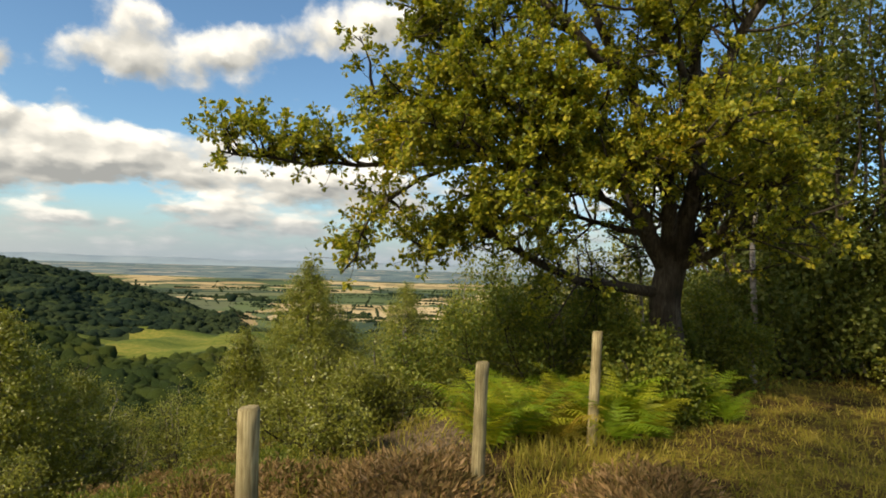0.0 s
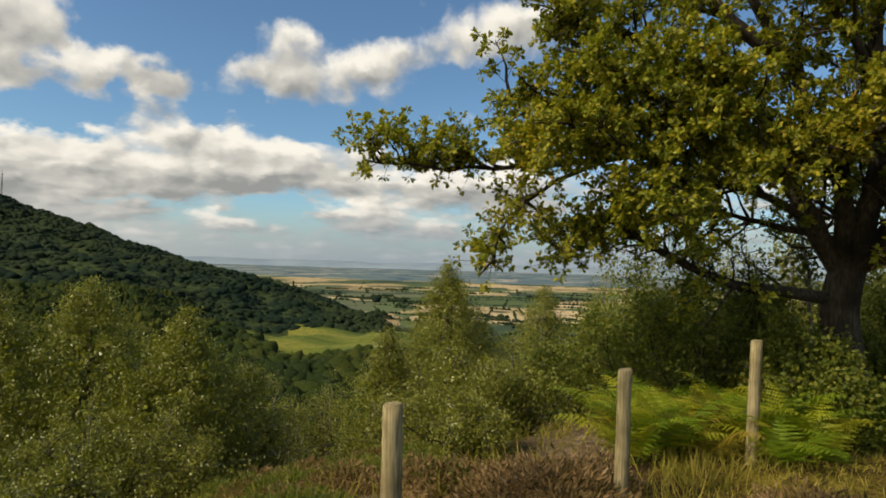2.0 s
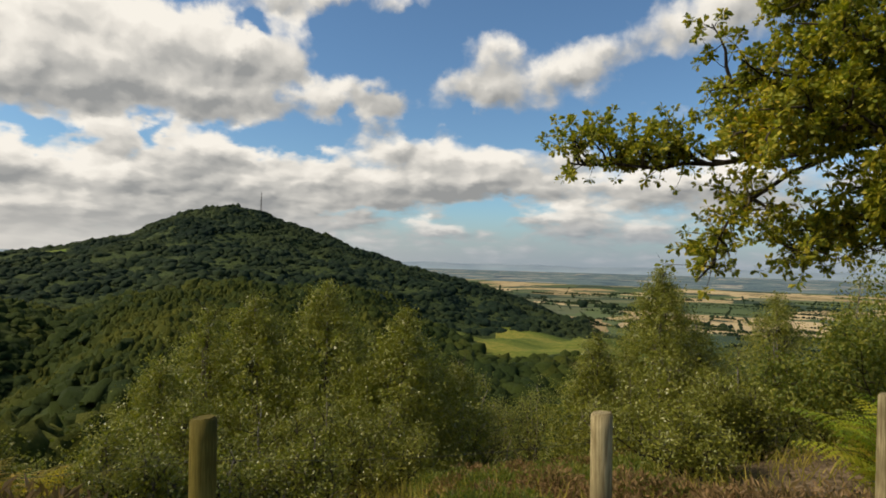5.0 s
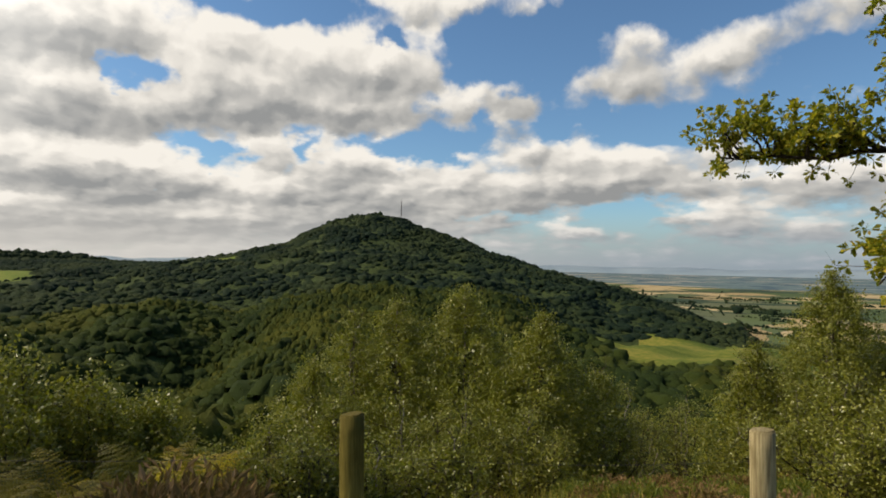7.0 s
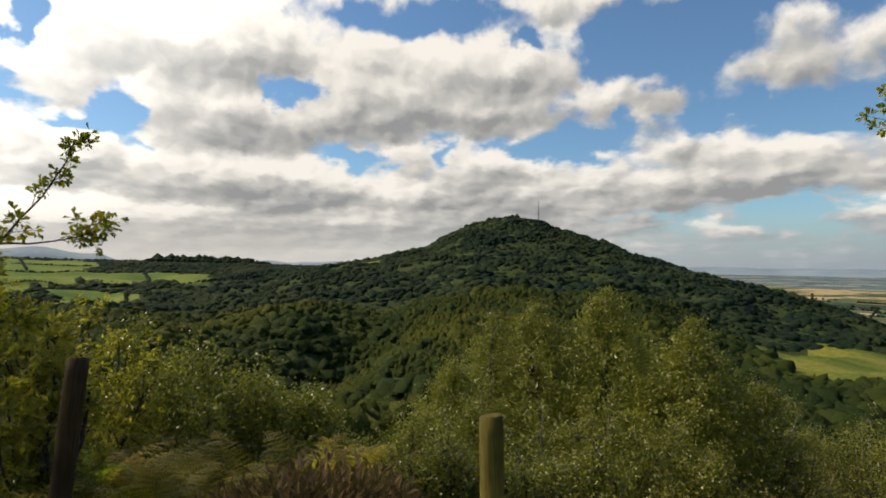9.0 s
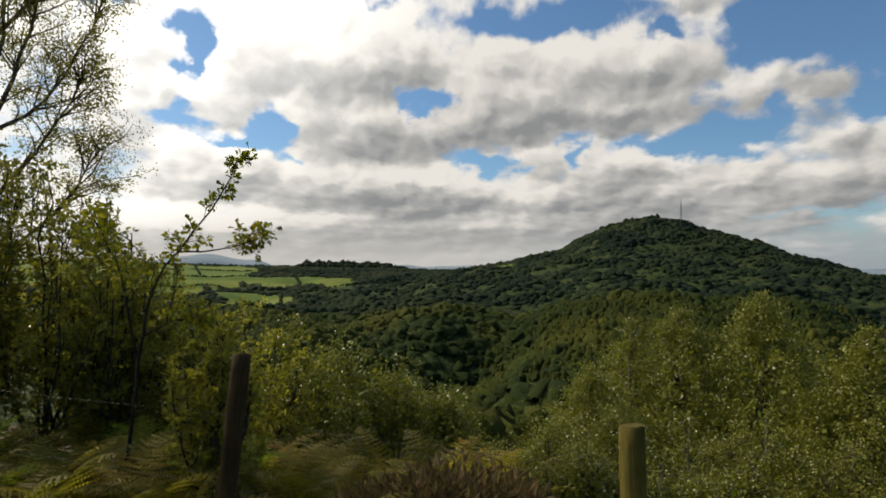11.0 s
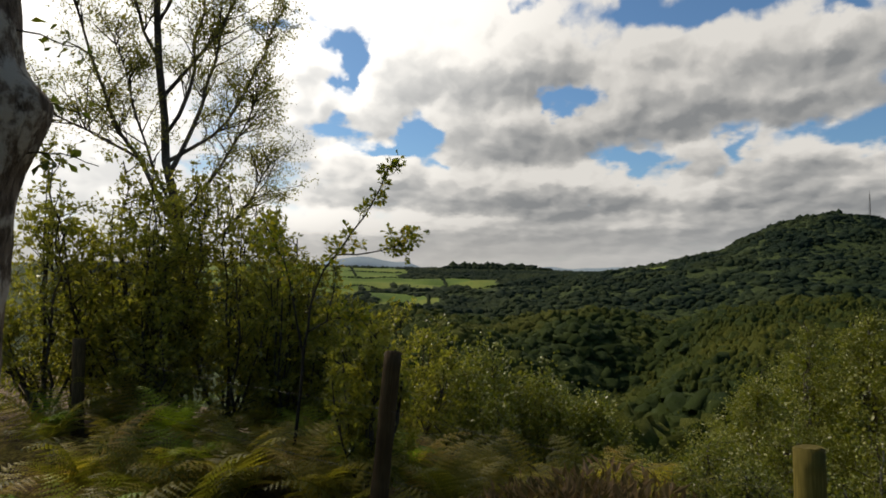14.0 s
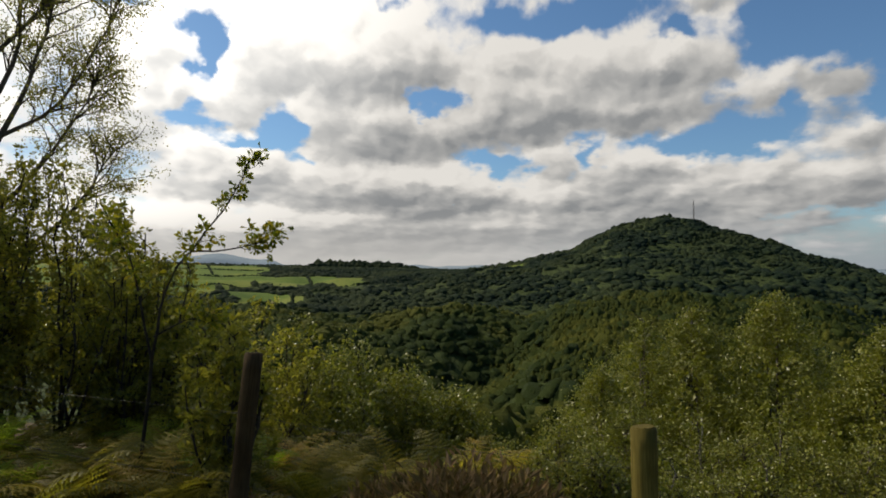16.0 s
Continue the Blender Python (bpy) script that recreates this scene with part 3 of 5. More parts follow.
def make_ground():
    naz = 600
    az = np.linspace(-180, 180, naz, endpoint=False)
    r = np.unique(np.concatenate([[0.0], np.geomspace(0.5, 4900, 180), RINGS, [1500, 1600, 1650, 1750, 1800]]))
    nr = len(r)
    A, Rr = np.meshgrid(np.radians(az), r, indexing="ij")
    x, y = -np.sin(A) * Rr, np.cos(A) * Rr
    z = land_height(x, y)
    i, j = np.meshgrid(np.arange(naz), np.arange(nr - 1), indexing="ij")
    k = (i + 1) % naz
    faces = np.stack([i * nr + j, k * nr + j, k * nr + j + 1, i * nr + j + 1], -1).reshape(-1, 4)[:, ::-1]
    ca = az[i].ravel() + 0.25
    cr = np.sqrt(r[j] * r[j + 1]).ravel()
    s = ((np.cos(np.radians(ca)) + np.sin(np.radians(ca))) * cr) / math.sqrt(2) - 2.5
    idx = np.where(s < 0.4, 0, 1)
    idx = np.where((cr > 26) & (s > 6), 2, idx)
    idx = np.where(meadow(ca, cr), np.where(ca > 50, 6, 3), idx)
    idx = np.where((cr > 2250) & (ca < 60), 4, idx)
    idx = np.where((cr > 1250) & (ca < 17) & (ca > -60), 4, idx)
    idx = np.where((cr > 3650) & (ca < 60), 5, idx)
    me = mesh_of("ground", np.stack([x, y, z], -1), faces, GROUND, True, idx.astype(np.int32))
    # farmland coordinates in kilometres on the level plain
    dist = 178 / np.clip(-(z - EYE) / (Rr + 1e-6), 0.0095, 1.0) / 1000
    u, v = -np.sin(A) * dist, np.cos(A) * dist
    uv = me.uv_layers.new(name="land")
    co = np.stack([u.ravel(), v.ravel()], -1)[faces.ravel()]
    uv.data.foreach_set("uv", co.astype(np.float32).ravel())
    ob = new("ground", me)
    tagged(ob, "heathy ridge falling to wooded valley, pastures and patchwork plain", "ground", kind="structure")


make_ground()


def lump(rng, level, rough=0.28):
    """A leafy crown as a rough dome."""
    bm = bmesh.new()
    bmesh.ops.create_icosphere(bm, subdivisions=level, radius=1.0)
    low = [v for v in bm.verts if v.co.z < -0.45]
    bmesh.ops.delete(bm, geom=low, context="VERTS")
    off = Vector(rng.uniform(-50, 50, 3))
    for v in bm.verts:
        d = noise.noise(v.co * 1.7 + off) * rough + noise.noise(v.co * 4.0 + off) * rough * 0.8
        v.co *= 1 + d
    vs = np.array([v.co[:] for v in bm.verts])
    bm.verts.index_update()
    fs = np.array([[v.index for v in f.verts] for f in bm.faces])
    bm.free()
    return vs, fs


def scatter(shapes, rng, at, wide, high):
    """Copies of the shapes, turned and scaled, as places and faces."""
    verts, faces, base = [], [], 0
    pick = rng.integers(0, len(shapes), len(at))
    for k, (vs, fs) in enumerate(shapes):
        m = pick == k
        n = int(m.sum())
        if not n:
            continue
        a = rng.uniform(0, 2 * np.pi, n)
        c, s = np.cos(a)[:, None], np.sin(a)[:, None]
        x = (vs[None, :, 0] * c - vs[None, :, 1] * s) * wide[m][:, None]
        y = (vs[None, :, 0] * s + vs[None, :, 1] * c) * wide[m][:, None]
        z = vs[None, :, 2] * high[m][:, None]
        verts.append((np.stack([x, y, z], -1) + at[m][:, None]).reshape(-1, 3))
        faces.append((fs[None] + (np.arange(n) * len(vs))[:, None, None]).reshape(-1, fs.shape[1]) + base)
        base += n * len(vs)
    return np.concatenate(verts), np.concatenate(faces)


def sight(az, r, z):
    """How far a place lies under the line of sight over the land before it, in metres."""
    best = np.full(len(az), -9.0)
    a = np.radians(az)
    for q in np.geomspace(24, 2400, 70):
        h = (land_height(-np.sin(a) * q, np.cos(a) * q) - EYE) / q
        best = np.where(q < r * 0.985, np.maximum(best, h), best)
    return EYE + best * r - z


def make_woods():
    rng = np.random.default_rng(3)
    coarse, fine = [lump(rng, 1, 0.6) for _ in range(14)], [lump(rng, 2, 0.65) for _ in range(12)]
    # far woods on the hill and across the valley
    def stand_of(count, low_r, high_r, sink):
        az = rng.uniform(-14, 112, count)
        r = np.sqrt(rng.uniform(low_r ** 2, high_r ** 2, count))
        keep = ~meadow(az, r) & ~((az < 9.5 + (r - 1000) / 120) & (r > 700))
        keep &= ~((az > 34) & (az < 56) & (r < 880) & (rng.uniform(size=count) < 0.6))
        az, r = az[keep], r[keep]
        x, y = -np.sin(np.radians(az)) * r, np.cos(np.radians(az)) * r
        z = land_height(x, y)
        ok = sight(az, r, z) < sink
        return x[ok], y[ok], z[ok]

    x, y, z = stand_of(68000, 880, 2350, 9)
    wide = np.exp(rng.normal(1.78, 0.33, len(x))).clip(2.6, 11)
    at = np.stack([x, y, z + rng.uniform(-2.0, 0.5, len(x))], -1)
    tagged(new("hill_woods", mesh_of("hill_woods", *scatter(coarse, rng, at, wide, wide * rng.uniform(0.5, 0.75, len(x))), FAR_WOOD, True)),
           "dense green broadleaf woodland covering the hill, coloured darker for cloud shade", "woodland", kind="stuff")
    x, y, z = stand_of(13500, 330, 890, 9)
    wide = np.exp(rng.normal(1.75, 0.42, len(x))).clip(2.0, 10)
    high = wide * rng.uniform(0.55, 0.95, len(x))
    at = np.stack([x, y, z + rng.uniform(-2.4, 0.9, len(x))], -1)
    tagged(new("slope_woods", mesh_of("slope_woods", *scatter(fine, rng, at, wide, high), NEAR_WOOD, True)),
           "rounded green crowns of woodland across the valley", "woodland", kind="stuff")
    per, k = 32, len(x)
    d = unit(rng.normal(size=(k, per, 3)) + (0, 0, 0.6)) * rng.uniform(0.85, 1.12, (k, per, 1))
    tuft = (at[:, None] + d * np.stack([wide, wide, high], -1)[:, None]).reshape(-1, 3)
    tagged(new("slope_foliage", mesh_of("slope_foliage", *flakes(rng, tuft, np.repeat(0.5 + 0.13 * wide, per)), VALLEY_LEAF)),
           "leafy sprays on the crowns across the valley", "woodland", kind="stuff")
    # young larches on the lower shoulder of the hill
    k = 13000
    q = np.sqrt(rng.uniform(300 ** 2, 905 ** 2, k))
    a = rng.uniform(31, 60, k) + 3.0 * np.sin(q / 70) + rng.normal(size=k) * 1.6 - 5 * (q < 480)
    q -= 60 * np.sin(np.radians(a * 9))
    px, py = -np.sin(np.radians(a)) * q, np.cos(np.radians(a)) * q
    tall = np.exp(rng.normal(0.8, 0.3, k)).clip(1.2, 4.5)
    cones = []
    for vs, fs in [lump(rng, 1, 0.5) for _ in range(8)]:
        vs = vs.copy()
        vs[:, :2] *= (1.1 - 0.55 * vs[:, 2:3].clip(0, 1.3))
        cones.append((vs, fs))
    stand = np.stack([px, py, land_height(px, py) + rng.uniform(1.0, 3.0, k)], -1)
    tagged(new("larch_plantation", mesh_of("larch_plantation", *scatter(cones, rng, stand, tall, tall * rng.uniform(1.2, 2.0, k)), LARCH, True)),
           "olive green young larches on the sunny slope", "woodland", kind="stuff")
    # woods on the near side of the valley
    n = 5200
    az = rng.uniform(-8, 96, n)
    r = np.sqrt(rng.uniform(30 ** 2, 335 ** 2, n))
    x, y = -np.sin(np.radians(az)) * r, np.cos(np.radians(az)) * r
    z = land_height(x, y)
    ok = sight(az, r, z) < 8
    az, r, x, y, z = (q[ok] for q in (az, r, x, y, z))
    n = len(az)
    wide = np.exp(rng.normal(1.1, 0.32, n)).clip(1.3, 5) * np.clip(r / 120, 0.45, 1.1)
    at = np.stack([x, y, z + wide * rng.uniform(0.3, 0.8, n)], -1)
    tagged(new("valley_woods", mesh_of("valley_woods", *scatter(fine, rng, at, wide, wide * rng.uniform(0.9, 1.4, n)), NEAR_WOOD, True)),
           "sunlit mixed woodland crowns filling the valley", "woodland", kind="stuff")
    per = 72
    d = unit(rng.normal(size=(n, per, 3)) + (0, 0, 0.4)) * rng.uniform(0.85, 1.3, (n, per, 1))
    tuft = (at[:, None] + d * wide[:, None, None]).reshape(-1, 3)
    v, f = flakes(rng, tuft, np.repeat(0.2 + 0.17 * wide, per))
    tagged(new("valley_foliage", mesh_of("valley_foliage", v, f, VALLEY_LEAF)), "leafy sprays on the valley trees", "woodland", kind="stuff")
    # hedges and hedgerow trees of the farmland, in rows
    spots, sizes = [], []

    def row(a0, r0, a1, r1, count, size):
        f = np.linspace(0, 1, count) + rng.normal(size=count) * 0.3 / count
        spots.append(np.stack([a0 + (a1 - a0) * f, r0 + (r1 - r0) * f], -1))
        sizes.append(size * rng.uniform(0.4, 1.3, count))

    for _ in range(150):
        a, q = rng.uniform(-12, 31), rng.uniform(1300, 3150)
        if q < 1900 and a > 13:
            continue
        if rng.uniform() < 0.7:
            row(a, q, a + rng.uniform(2, 7), q + rng.uniform(-60, 60), rng.integers(14, 40), rng.uniform(3, 7))
        else:
            row(a, q, a + rng.uniform(-0.6, 0.6), q + rng.uniform(100, 500), rng.integers(8, 20), rng.uniform(3, 6))
    for a0, r0, a1, r1 in ((80.8, 930, 80.8, 1230), (80.8, 1235, 86.6, 1235), (74.5, 1380, 97, 1445), (83, 1660, 101, 1670), (92, 1690, 93, 2260), (87.2, 1150, 101, 1145),
                           (87.8, 1700, 88.3, 2260), (88, 1445, 101, 1450), (83.5, 1960, 101, 2000), (11, 1020, 4, 1030), (79, 1420, 79.5, 1640), (94, 1250, 94.5, 1440)):
        row(a0, r0, a1, r1, 150, 3.0)
    row(83, 2265, 101, 2270, 40, 6.0)
    # the wooded rise at the head of the valley
    row(69.0, 2262, 79.5, 2262, 110, 10.0)
    row(70.5, 2300, 78.5, 2300, 90, 15.0)
    row(45.6, 1696, 46.6, 1696, 6, 8)
    row(12.9, 2480, 13.0, 2480, 2, 17)
    row(10.3, 2500, 10.35, 2500, 2, 13)
    q, wide = np.concatenate(spots), np.concatenate(sizes)
    x, y = -np.sin(np.radians(q[:, 0])) * q[:, 1], np.cos(np.radians(q[:, 0])) * q[:, 1]
    at = np.stack([x, y, land_height(x, y) + wide * 0.5], -1)
    tagged(new("hedgerow", mesh_of("hedgerow", *scatter(coarse, rng, at, wide, wide * 0.9), FAR_WOOD, True)),
           "dark hedges and hedgerow trees between the fields", "hedgerow", kind="stuff")


make_woods()

# ---- fence ----


def make_post(fence, az, r, top, width, lean=0.0, lean_way=0.0):
    rng = random.Random(int(az * 10))
    base = spot(az, 0, r)
    low = float(land_height(base.x, base.y))
    base.z = low - 0.25
    high = top - base.z
    bm = bmesh.new()
    bmesh.ops.create_cone(bm, cap_ends=True, segments=20, radius1=width / 2 * 1.04, radius2=width / 2, depth=high)
    bmesh.ops.translate(bm, verts=bm.verts, vec=(0, 0, high / 2))
    side = [e for e in bm.edges if abs(e.verts[0].co.z - e.verts[1].co.z) > high / 2]
    bmesh.ops.subdivide_edges(bm, edges=side, cuts=14)
    for v in bm.verts:
        k = noise.noise(Vector((v.co.x * 9, v.co.y * 9, v.co.z * 2.5 + az))) * 0.006
        v.co.x *= 1 + k / width * 2
        v.co.y *= 1 + k / width * 2
        if v.co.z > high - 0.01:
            v.co.z += v.co.x * rng.uniform(0.05, 0.12)
    rim = [e for e in bm.edges if len(e.link_faces) == 2 and min(f.normal.z for f in e.link_faces) < 0.5 < max(f.normal.z for f in e.link_faces) and e.verts[0].co.z > high / 2]
    bmesh.ops.bevel(bm, geom=rim, offset=0.006, segments=2, affect="EDGES")
    me = bpy.data.meshes.new("post")
    bm.to_mesh(me)
    bm.free()
    # posts towards the sun get the colour darkened for backlight
    me.materials.append(BACKLIT_POST if az > 60 else MOSSY_POST if az > 40 else POST_WOOD)
    for p in me.polygons:
        p.use_smooth = abs(p.normal.z) < 0.6
    ob = part("post", me, fence)
    ob.matrix_basis = Matrix.Translation(base) @ Matrix.Rotation(radians(lean), 4, Vector((math.cos(radians(lean_way)), math.sin(radians(lean_way)), 0)))
    return ob


fence = thing("wire_fence", "round pale timber posts with thin wire along the bank", "fence")
POSTS = [(110.9, 6.6, 0.92, 0.11, 0, 0), (86.2, 3.4, 1.13, 0.10, -5.0, 0), (47.5, 2.45, 0.985, 0.098, 1, 0), (10.95, 2.75, 0.945, 0.096, 0, 0), (-10.5, 4.15, 0.925, 0.092, 1, 90), (-21.1, 5.6, 1.03, 0.092, 2, 60)]
stakes = [make_post(fence, *row) for row in POSTS]
WIRE, wire_nodes, wire_shader = material("galvanised_wire", 0.6, 0.5)
wire_shader.inputs["Base Color"].default_value = (0.07, 0.065, 0.06, 1)
for high in (0.42, 0.80):
    for (a0, r0, *_), (a1, r1, *_) in zip(POSTS, POSTS[1:]):
        p, q = spot(a0, 0, r0), spot(a1, 0, r1)
        p.z = q.z = high
        out = Vector((-0.7, 0.7, 0)) * 0.05
        line = [(np.array(p.lerp(q, f) + out) - (0, 0, 0.03 * math.sin(math.pi * f)), 0.0009) for f in np.linspace(0, 1, 9)]
        part("wire", mesh_of("wire", *tubes([line], 5), WIRE, True), fence)
    for stake, (a0, r0, *_) in zip(stakes, POSTS):
        p = np.array(spot(a0, 0, r0)) * (1, 1, 0) + np.array((-0.7, 0.7, 0)) * 0.05 + (0, 0, high)
        side = np.array((0.7, 0.7, 0)) * 0.012
        loop = [(p - side + (0.02, -0.02, 0), 0.002), (p - side, 0.002), (p + side, 0.002), (p + side + (0.02, -0.02, 0), 0.002)]
        part("staple", mesh_of("staple", *tubes([loop], 5), WIRE, True), stake).matrix_basis = stake.matrix_basis.inverted()

# ---- trees ----


def limb(points, r0, r1, rng, wiggle=0.08, steps=9):
    """A bent branch through the points, tapering, as a path for tubes()."""
    p = np.array(points, float)
    t = np.linspace(0, 1, len(p))
    q = np.linspace(0, 1, steps)
    c = np.stack([np.interp(q, t, p[:, i]) for i in range(3)], -1)
    c[1:-1] = 0.25 * c[:-2] + 0.5 * c[1:-1] + 0.25 * c[2:]
    length = np.linalg.norm(p[-1] - p[0])
    c[1:-1] += rng.normal(size=(steps - 2, 3)) * wiggle * length / steps
    return [(c[i], r0 + (r1 - r0) * q[i] ** 0.8) for i in range(steps)]


def sprays(rng, path, count, length, rad, first=0.25, up=0.2, taper=0.5):
    """Side branches of a path."""
    made = []
    pts = np.array([q[0] for q in path])
    for _ in range(count):
        f = rng.uniform(first, 1.0) * (len(pts) - 1)
        i = min(int(f), len(pts) - 2)
        at = pts[i] + (pts[i + 1] - pts[i]) * (f - i)
        along = unit(pts[i + 1] - pts[i])
        d = unit(along * 0.7 + unit(rng.normal(size=3)) * 0.9 + (0, 0, up))
        n = length * rng.uniform(0.5, 1.2) * (1.15 - taper * f / (len(pts) - 1))
        mid = at + d * n * 0.5 + rng.normal(size=3) * n * 0.08
        end = at + d * n + rng.normal(size=3) * n * 0.1 + (0, 0, -0.05 * n)
        made.append(limb([at, mid, end], rad, rad * 0.3, rng, 0.1, 5))
    return made


def leafy(rng, twigs, per, spread, first=0.2):
    """Places of leaves round twigs."""
    out = []
    for path in twigs:
        pts = np.array([q[0] for q in path])
        f = rng.uniform(first, 1, per) * (len(pts) - 1)
        i = np.minimum(f.astype(int), len(pts) - 2)
        out.append(pts[i] + (pts[i + 1] - pts[i]) * (f - i)[:, None] + rng.normal(size=(per, 3)) * spread)
    return np.concatenate(out)


def rosettes(rng, twigs, nodes, each, first=0.25):
    """Places and directions of leaves that stand in bunches round the buds of twigs."""
    at, way = [], []
    for path in twigs:
        pts = np.array([q[0] for q in path])
        f = np.append(rng.uniform(first, 1, nodes - 1), 1.0) * (len(pts) - 1)
        i = np.minimum(f.astype(int), len(pts) - 2)
        bud = pts[i] + (pts[i + 1] - pts[i]) * (f - i)[:, None]
        d = unit(rng.normal(size=(nodes, each, 3)) + unit(pts[i + 1] - pts[i])[:, None] * 0.8)
        at.append((bud[:, None] + d * 0.014).reshape(-1, 3))
        way.append(d.reshape(-1, 3))
    return np.concatenate(at), np.concatenate(way)


def make_oak():
    rng = np.random.default_rng(11)
    tree = thing("oak_tree", "spreading oak with green leaves turning yellow", "tree", at=spot(-27.6, 0, 7.6))
    tree.location.z = 0
    o = np.array(tree.location)

    def S(az, el, r):
        return np.array(spot(az * 1.04 if az < -10 else az, el, r)) - o

    trunk = limb([(0.1, 0.0, -0.4), S(-26.9, -8, 7.6), S(-26.2, -4, 7.6), S(-26.6, -0.5, 7.6), S(-26.8, 1.0, 7.6)], 0.21, 0.17, rng, 0.05, 14)
    trunk = [(p, r * (1 + 0.5 * math.exp(-i * 0.9))) for i, (p, r) in enumerate(trunk)]
    fork = S(-26.6, -0.2, 7.6)
    limbs = [
        limb([fork, S(-24.5, 4, 7.4), S(-22, 9, 7.0), S(-15, 15, 6.6)], 0.14, 0.04, rng),
        limb([fork, S(-28.5, 6, 7.4), S(-29, 14, 7.2), S(-27, 26, 7.0)], 0.15, 0.05, rng),
        limb([fork, S(-26, 8, 7.2), S(-22, 18, 6.8), S(-17, 29, 6.6)], 0.11, 0.04, rng),
        limb([fork, S(-30, 4.5, 7.6), S(-33, 9, 7.8), S(-37, 13, 8.0)], 0.12, 0.04, rng),
        limb([S(-26.4, -2, 7.6), S(-21, -1.6, 7.2), S(-16, -0.3, 6.8), S(-11.5, 2.8, 6.4), S(-9, 4.5, 6.2)], 0.075, 0.025, rng, 0.06, 12),
        limb([S(-22, 8, 7.1), S(-14, 10.5, 6.8), S(-6, 9.8, 6.4), S(2, 9.2, 6.2), S(8.5, 9.3, 6.0), S(14.3, 9.6, 5.9)], 0.055, 0.008, rng, 0.10, 16),
    ]
    limbs += [
        limb([S(-19, 9, 7.0), S(-12, 13.5, 6.4), S(-5, 15, 6.0), S(0.5, 16, 5.9)], 0.08, 0.02, rng),
        limb([S(-17, 16, 6.7), S(-10, 21, 6.2), S(-4.5, 22.5, 6.0)], 0.08, 0.02, rng),
        limb([S(-13, 9, 6.7), S(-6, 8.2, 6.2), S(-1, 6.0, 6.0), S(1.2, 2.5, 5.9), S(1.6, 0.2, 5.9)], 0.035, 0.006, rng, 0.08, 12),
        limb([S(-14, 4.5, 6.6), S(-10, 4.5, 6.3), S(-6, 3.0, 6.0), S(-4.4, 1.4, 5.9)], 0.045, 0.01, rng),
        limb([S(-28, 12, 7.2), S(-32, 20, 7.0), S(-36, 26, 6.8)], 0.09, 0.03, rng),
        limb([S(-22, 18, 6.8), S(-15, 24, 6.2), S(-9, 29, 6.0)], 0.08, 0.03, rng),
    ]
    limbs += [
        limb([S(-18, 10, 6.9), S(-20, 13, 6.0), S(-17, 17, 5.5)], 0.06, 0.02, rng),
        limb([S(-26, 9, 7.2), S(-28, 11, 6.3), S(-31, 12, 5.8)], 0.06, 0.02, rng),
        limb([S(-29, 13, 7.2), S(-27, 18, 6.4), S(-24, 24, 6.0)], 0.07, 0.02, rng),
        limb([S(-25, 3, 7.5), S(-20, 4.5, 7.6), S(-14, 6.5, 7.4)], 0.05, 0.012, rng),
        limb([fork, S(-30, 1.8, 7.4), S(-33, 3.5, 7.2), S(-37, 4.5, 7.2)], 0.07, 0.02, rng),
        limb([S(-30, 1.8, 7.4), S(-32, 6, 6.8), S(-35, 9, 6.4)], 0.05, 0.015, rng),
    ]
    limbs += [
        limb([S(-22, 9, 7.0), S(-14, 9.5, 6.0), S(-8, 11.5, 5.6), S(-3, 12, 5.4)], 0.05, 0.012, rng),
        limb([S(-24.5, 4, 7.4), S(-19, 8, 6.2), S(-14, 7.0, 5.7), S(-10, 6.6, 5.5)], 0.05, 0.012, rng),
        limb([S(-26, 8, 7.2), S(-23.5, 10, 6.2), S(-20, 9.0, 5.6)], 0.05, 0.012, rng),
        limb([S(-22, 9, 7.0), S(-15, 14, 5.9), S(-9, 17.5, 5.5)], 0.05, 0.012, rng),
    ]
    # hanging sprays spring from the limbs above them
    limbs[8] = limb([limbs[5][5][0], S(-3, 7.5, 6.2), S(0.8, 4.2, 6.0), S(1.6, 0.2, 5.9)], 0.03, 0.006, rng, 0.08, 12)
    limbs[9] = limb([limbs[15][5][0], S(-11, 4.8, 6.8), S(-6.5, 3.0, 6.2), S(-4.4, 1.4, 5.9)], 0.03, 0.008, rng, 0.08, 12)
    limbs[5][0] = (limbs[0][5][0], 0.06)
    limbs[6][0] = (limbs[0][6][0], 0.07)
    bulk = [9, 10, 10, 10, 8, 11, 11, 10, 5, 5, 10, 9, 8, 8, 9, 10, 9, 8, 11, 11, 9, 10]
    length = [1.1, 1.3, 1.2, 1.2, 0.6, 0.5, 0.95, 0.85, 0.3, 0.28, 1.3, 1.0, 1.0, 1.0, 1.1, 0.8, 0.8, 0.8, 0.7, 0.75, 0.7, 0.8]
    mids, twigs, sparse = [], [], []
    for j, (path, k, n) in enumerate(zip(limbs, bulk, length)):
        held = sparse if j in (4, 5, 8, 9, 15) else twigs
        made = sprays(rng, path, 30 if j == 5 else k * 2, 0.72 if j == 5 else n, 0.02, 0.4 if j in (8, 9) else 0.3 if j == 5 else 0.15, 1.25 if j == 5 else 0.28, 0.75 if j == 5 else 0.5)
        mids += made
        for m in made:
            held += sprays(rng, m, 6, 0.38, 0.005, 0.15, 0.1)
        held += sprays(rng, path, 6 if j in (8, 9) else 14, 0.34, 0.005, 0.6, 0.05)
    bare = sprays(rng, limbs[4], 26, 0.8, 0.012, 0.2, 0.45) + sprays(rng, limbs[0], 10, 0.8, 0.012, 0.1, 0.0)
    for m in list(bare):
        bare += sprays(rng, m, 5, 0.4, 0.004, 0.2, 0.2)
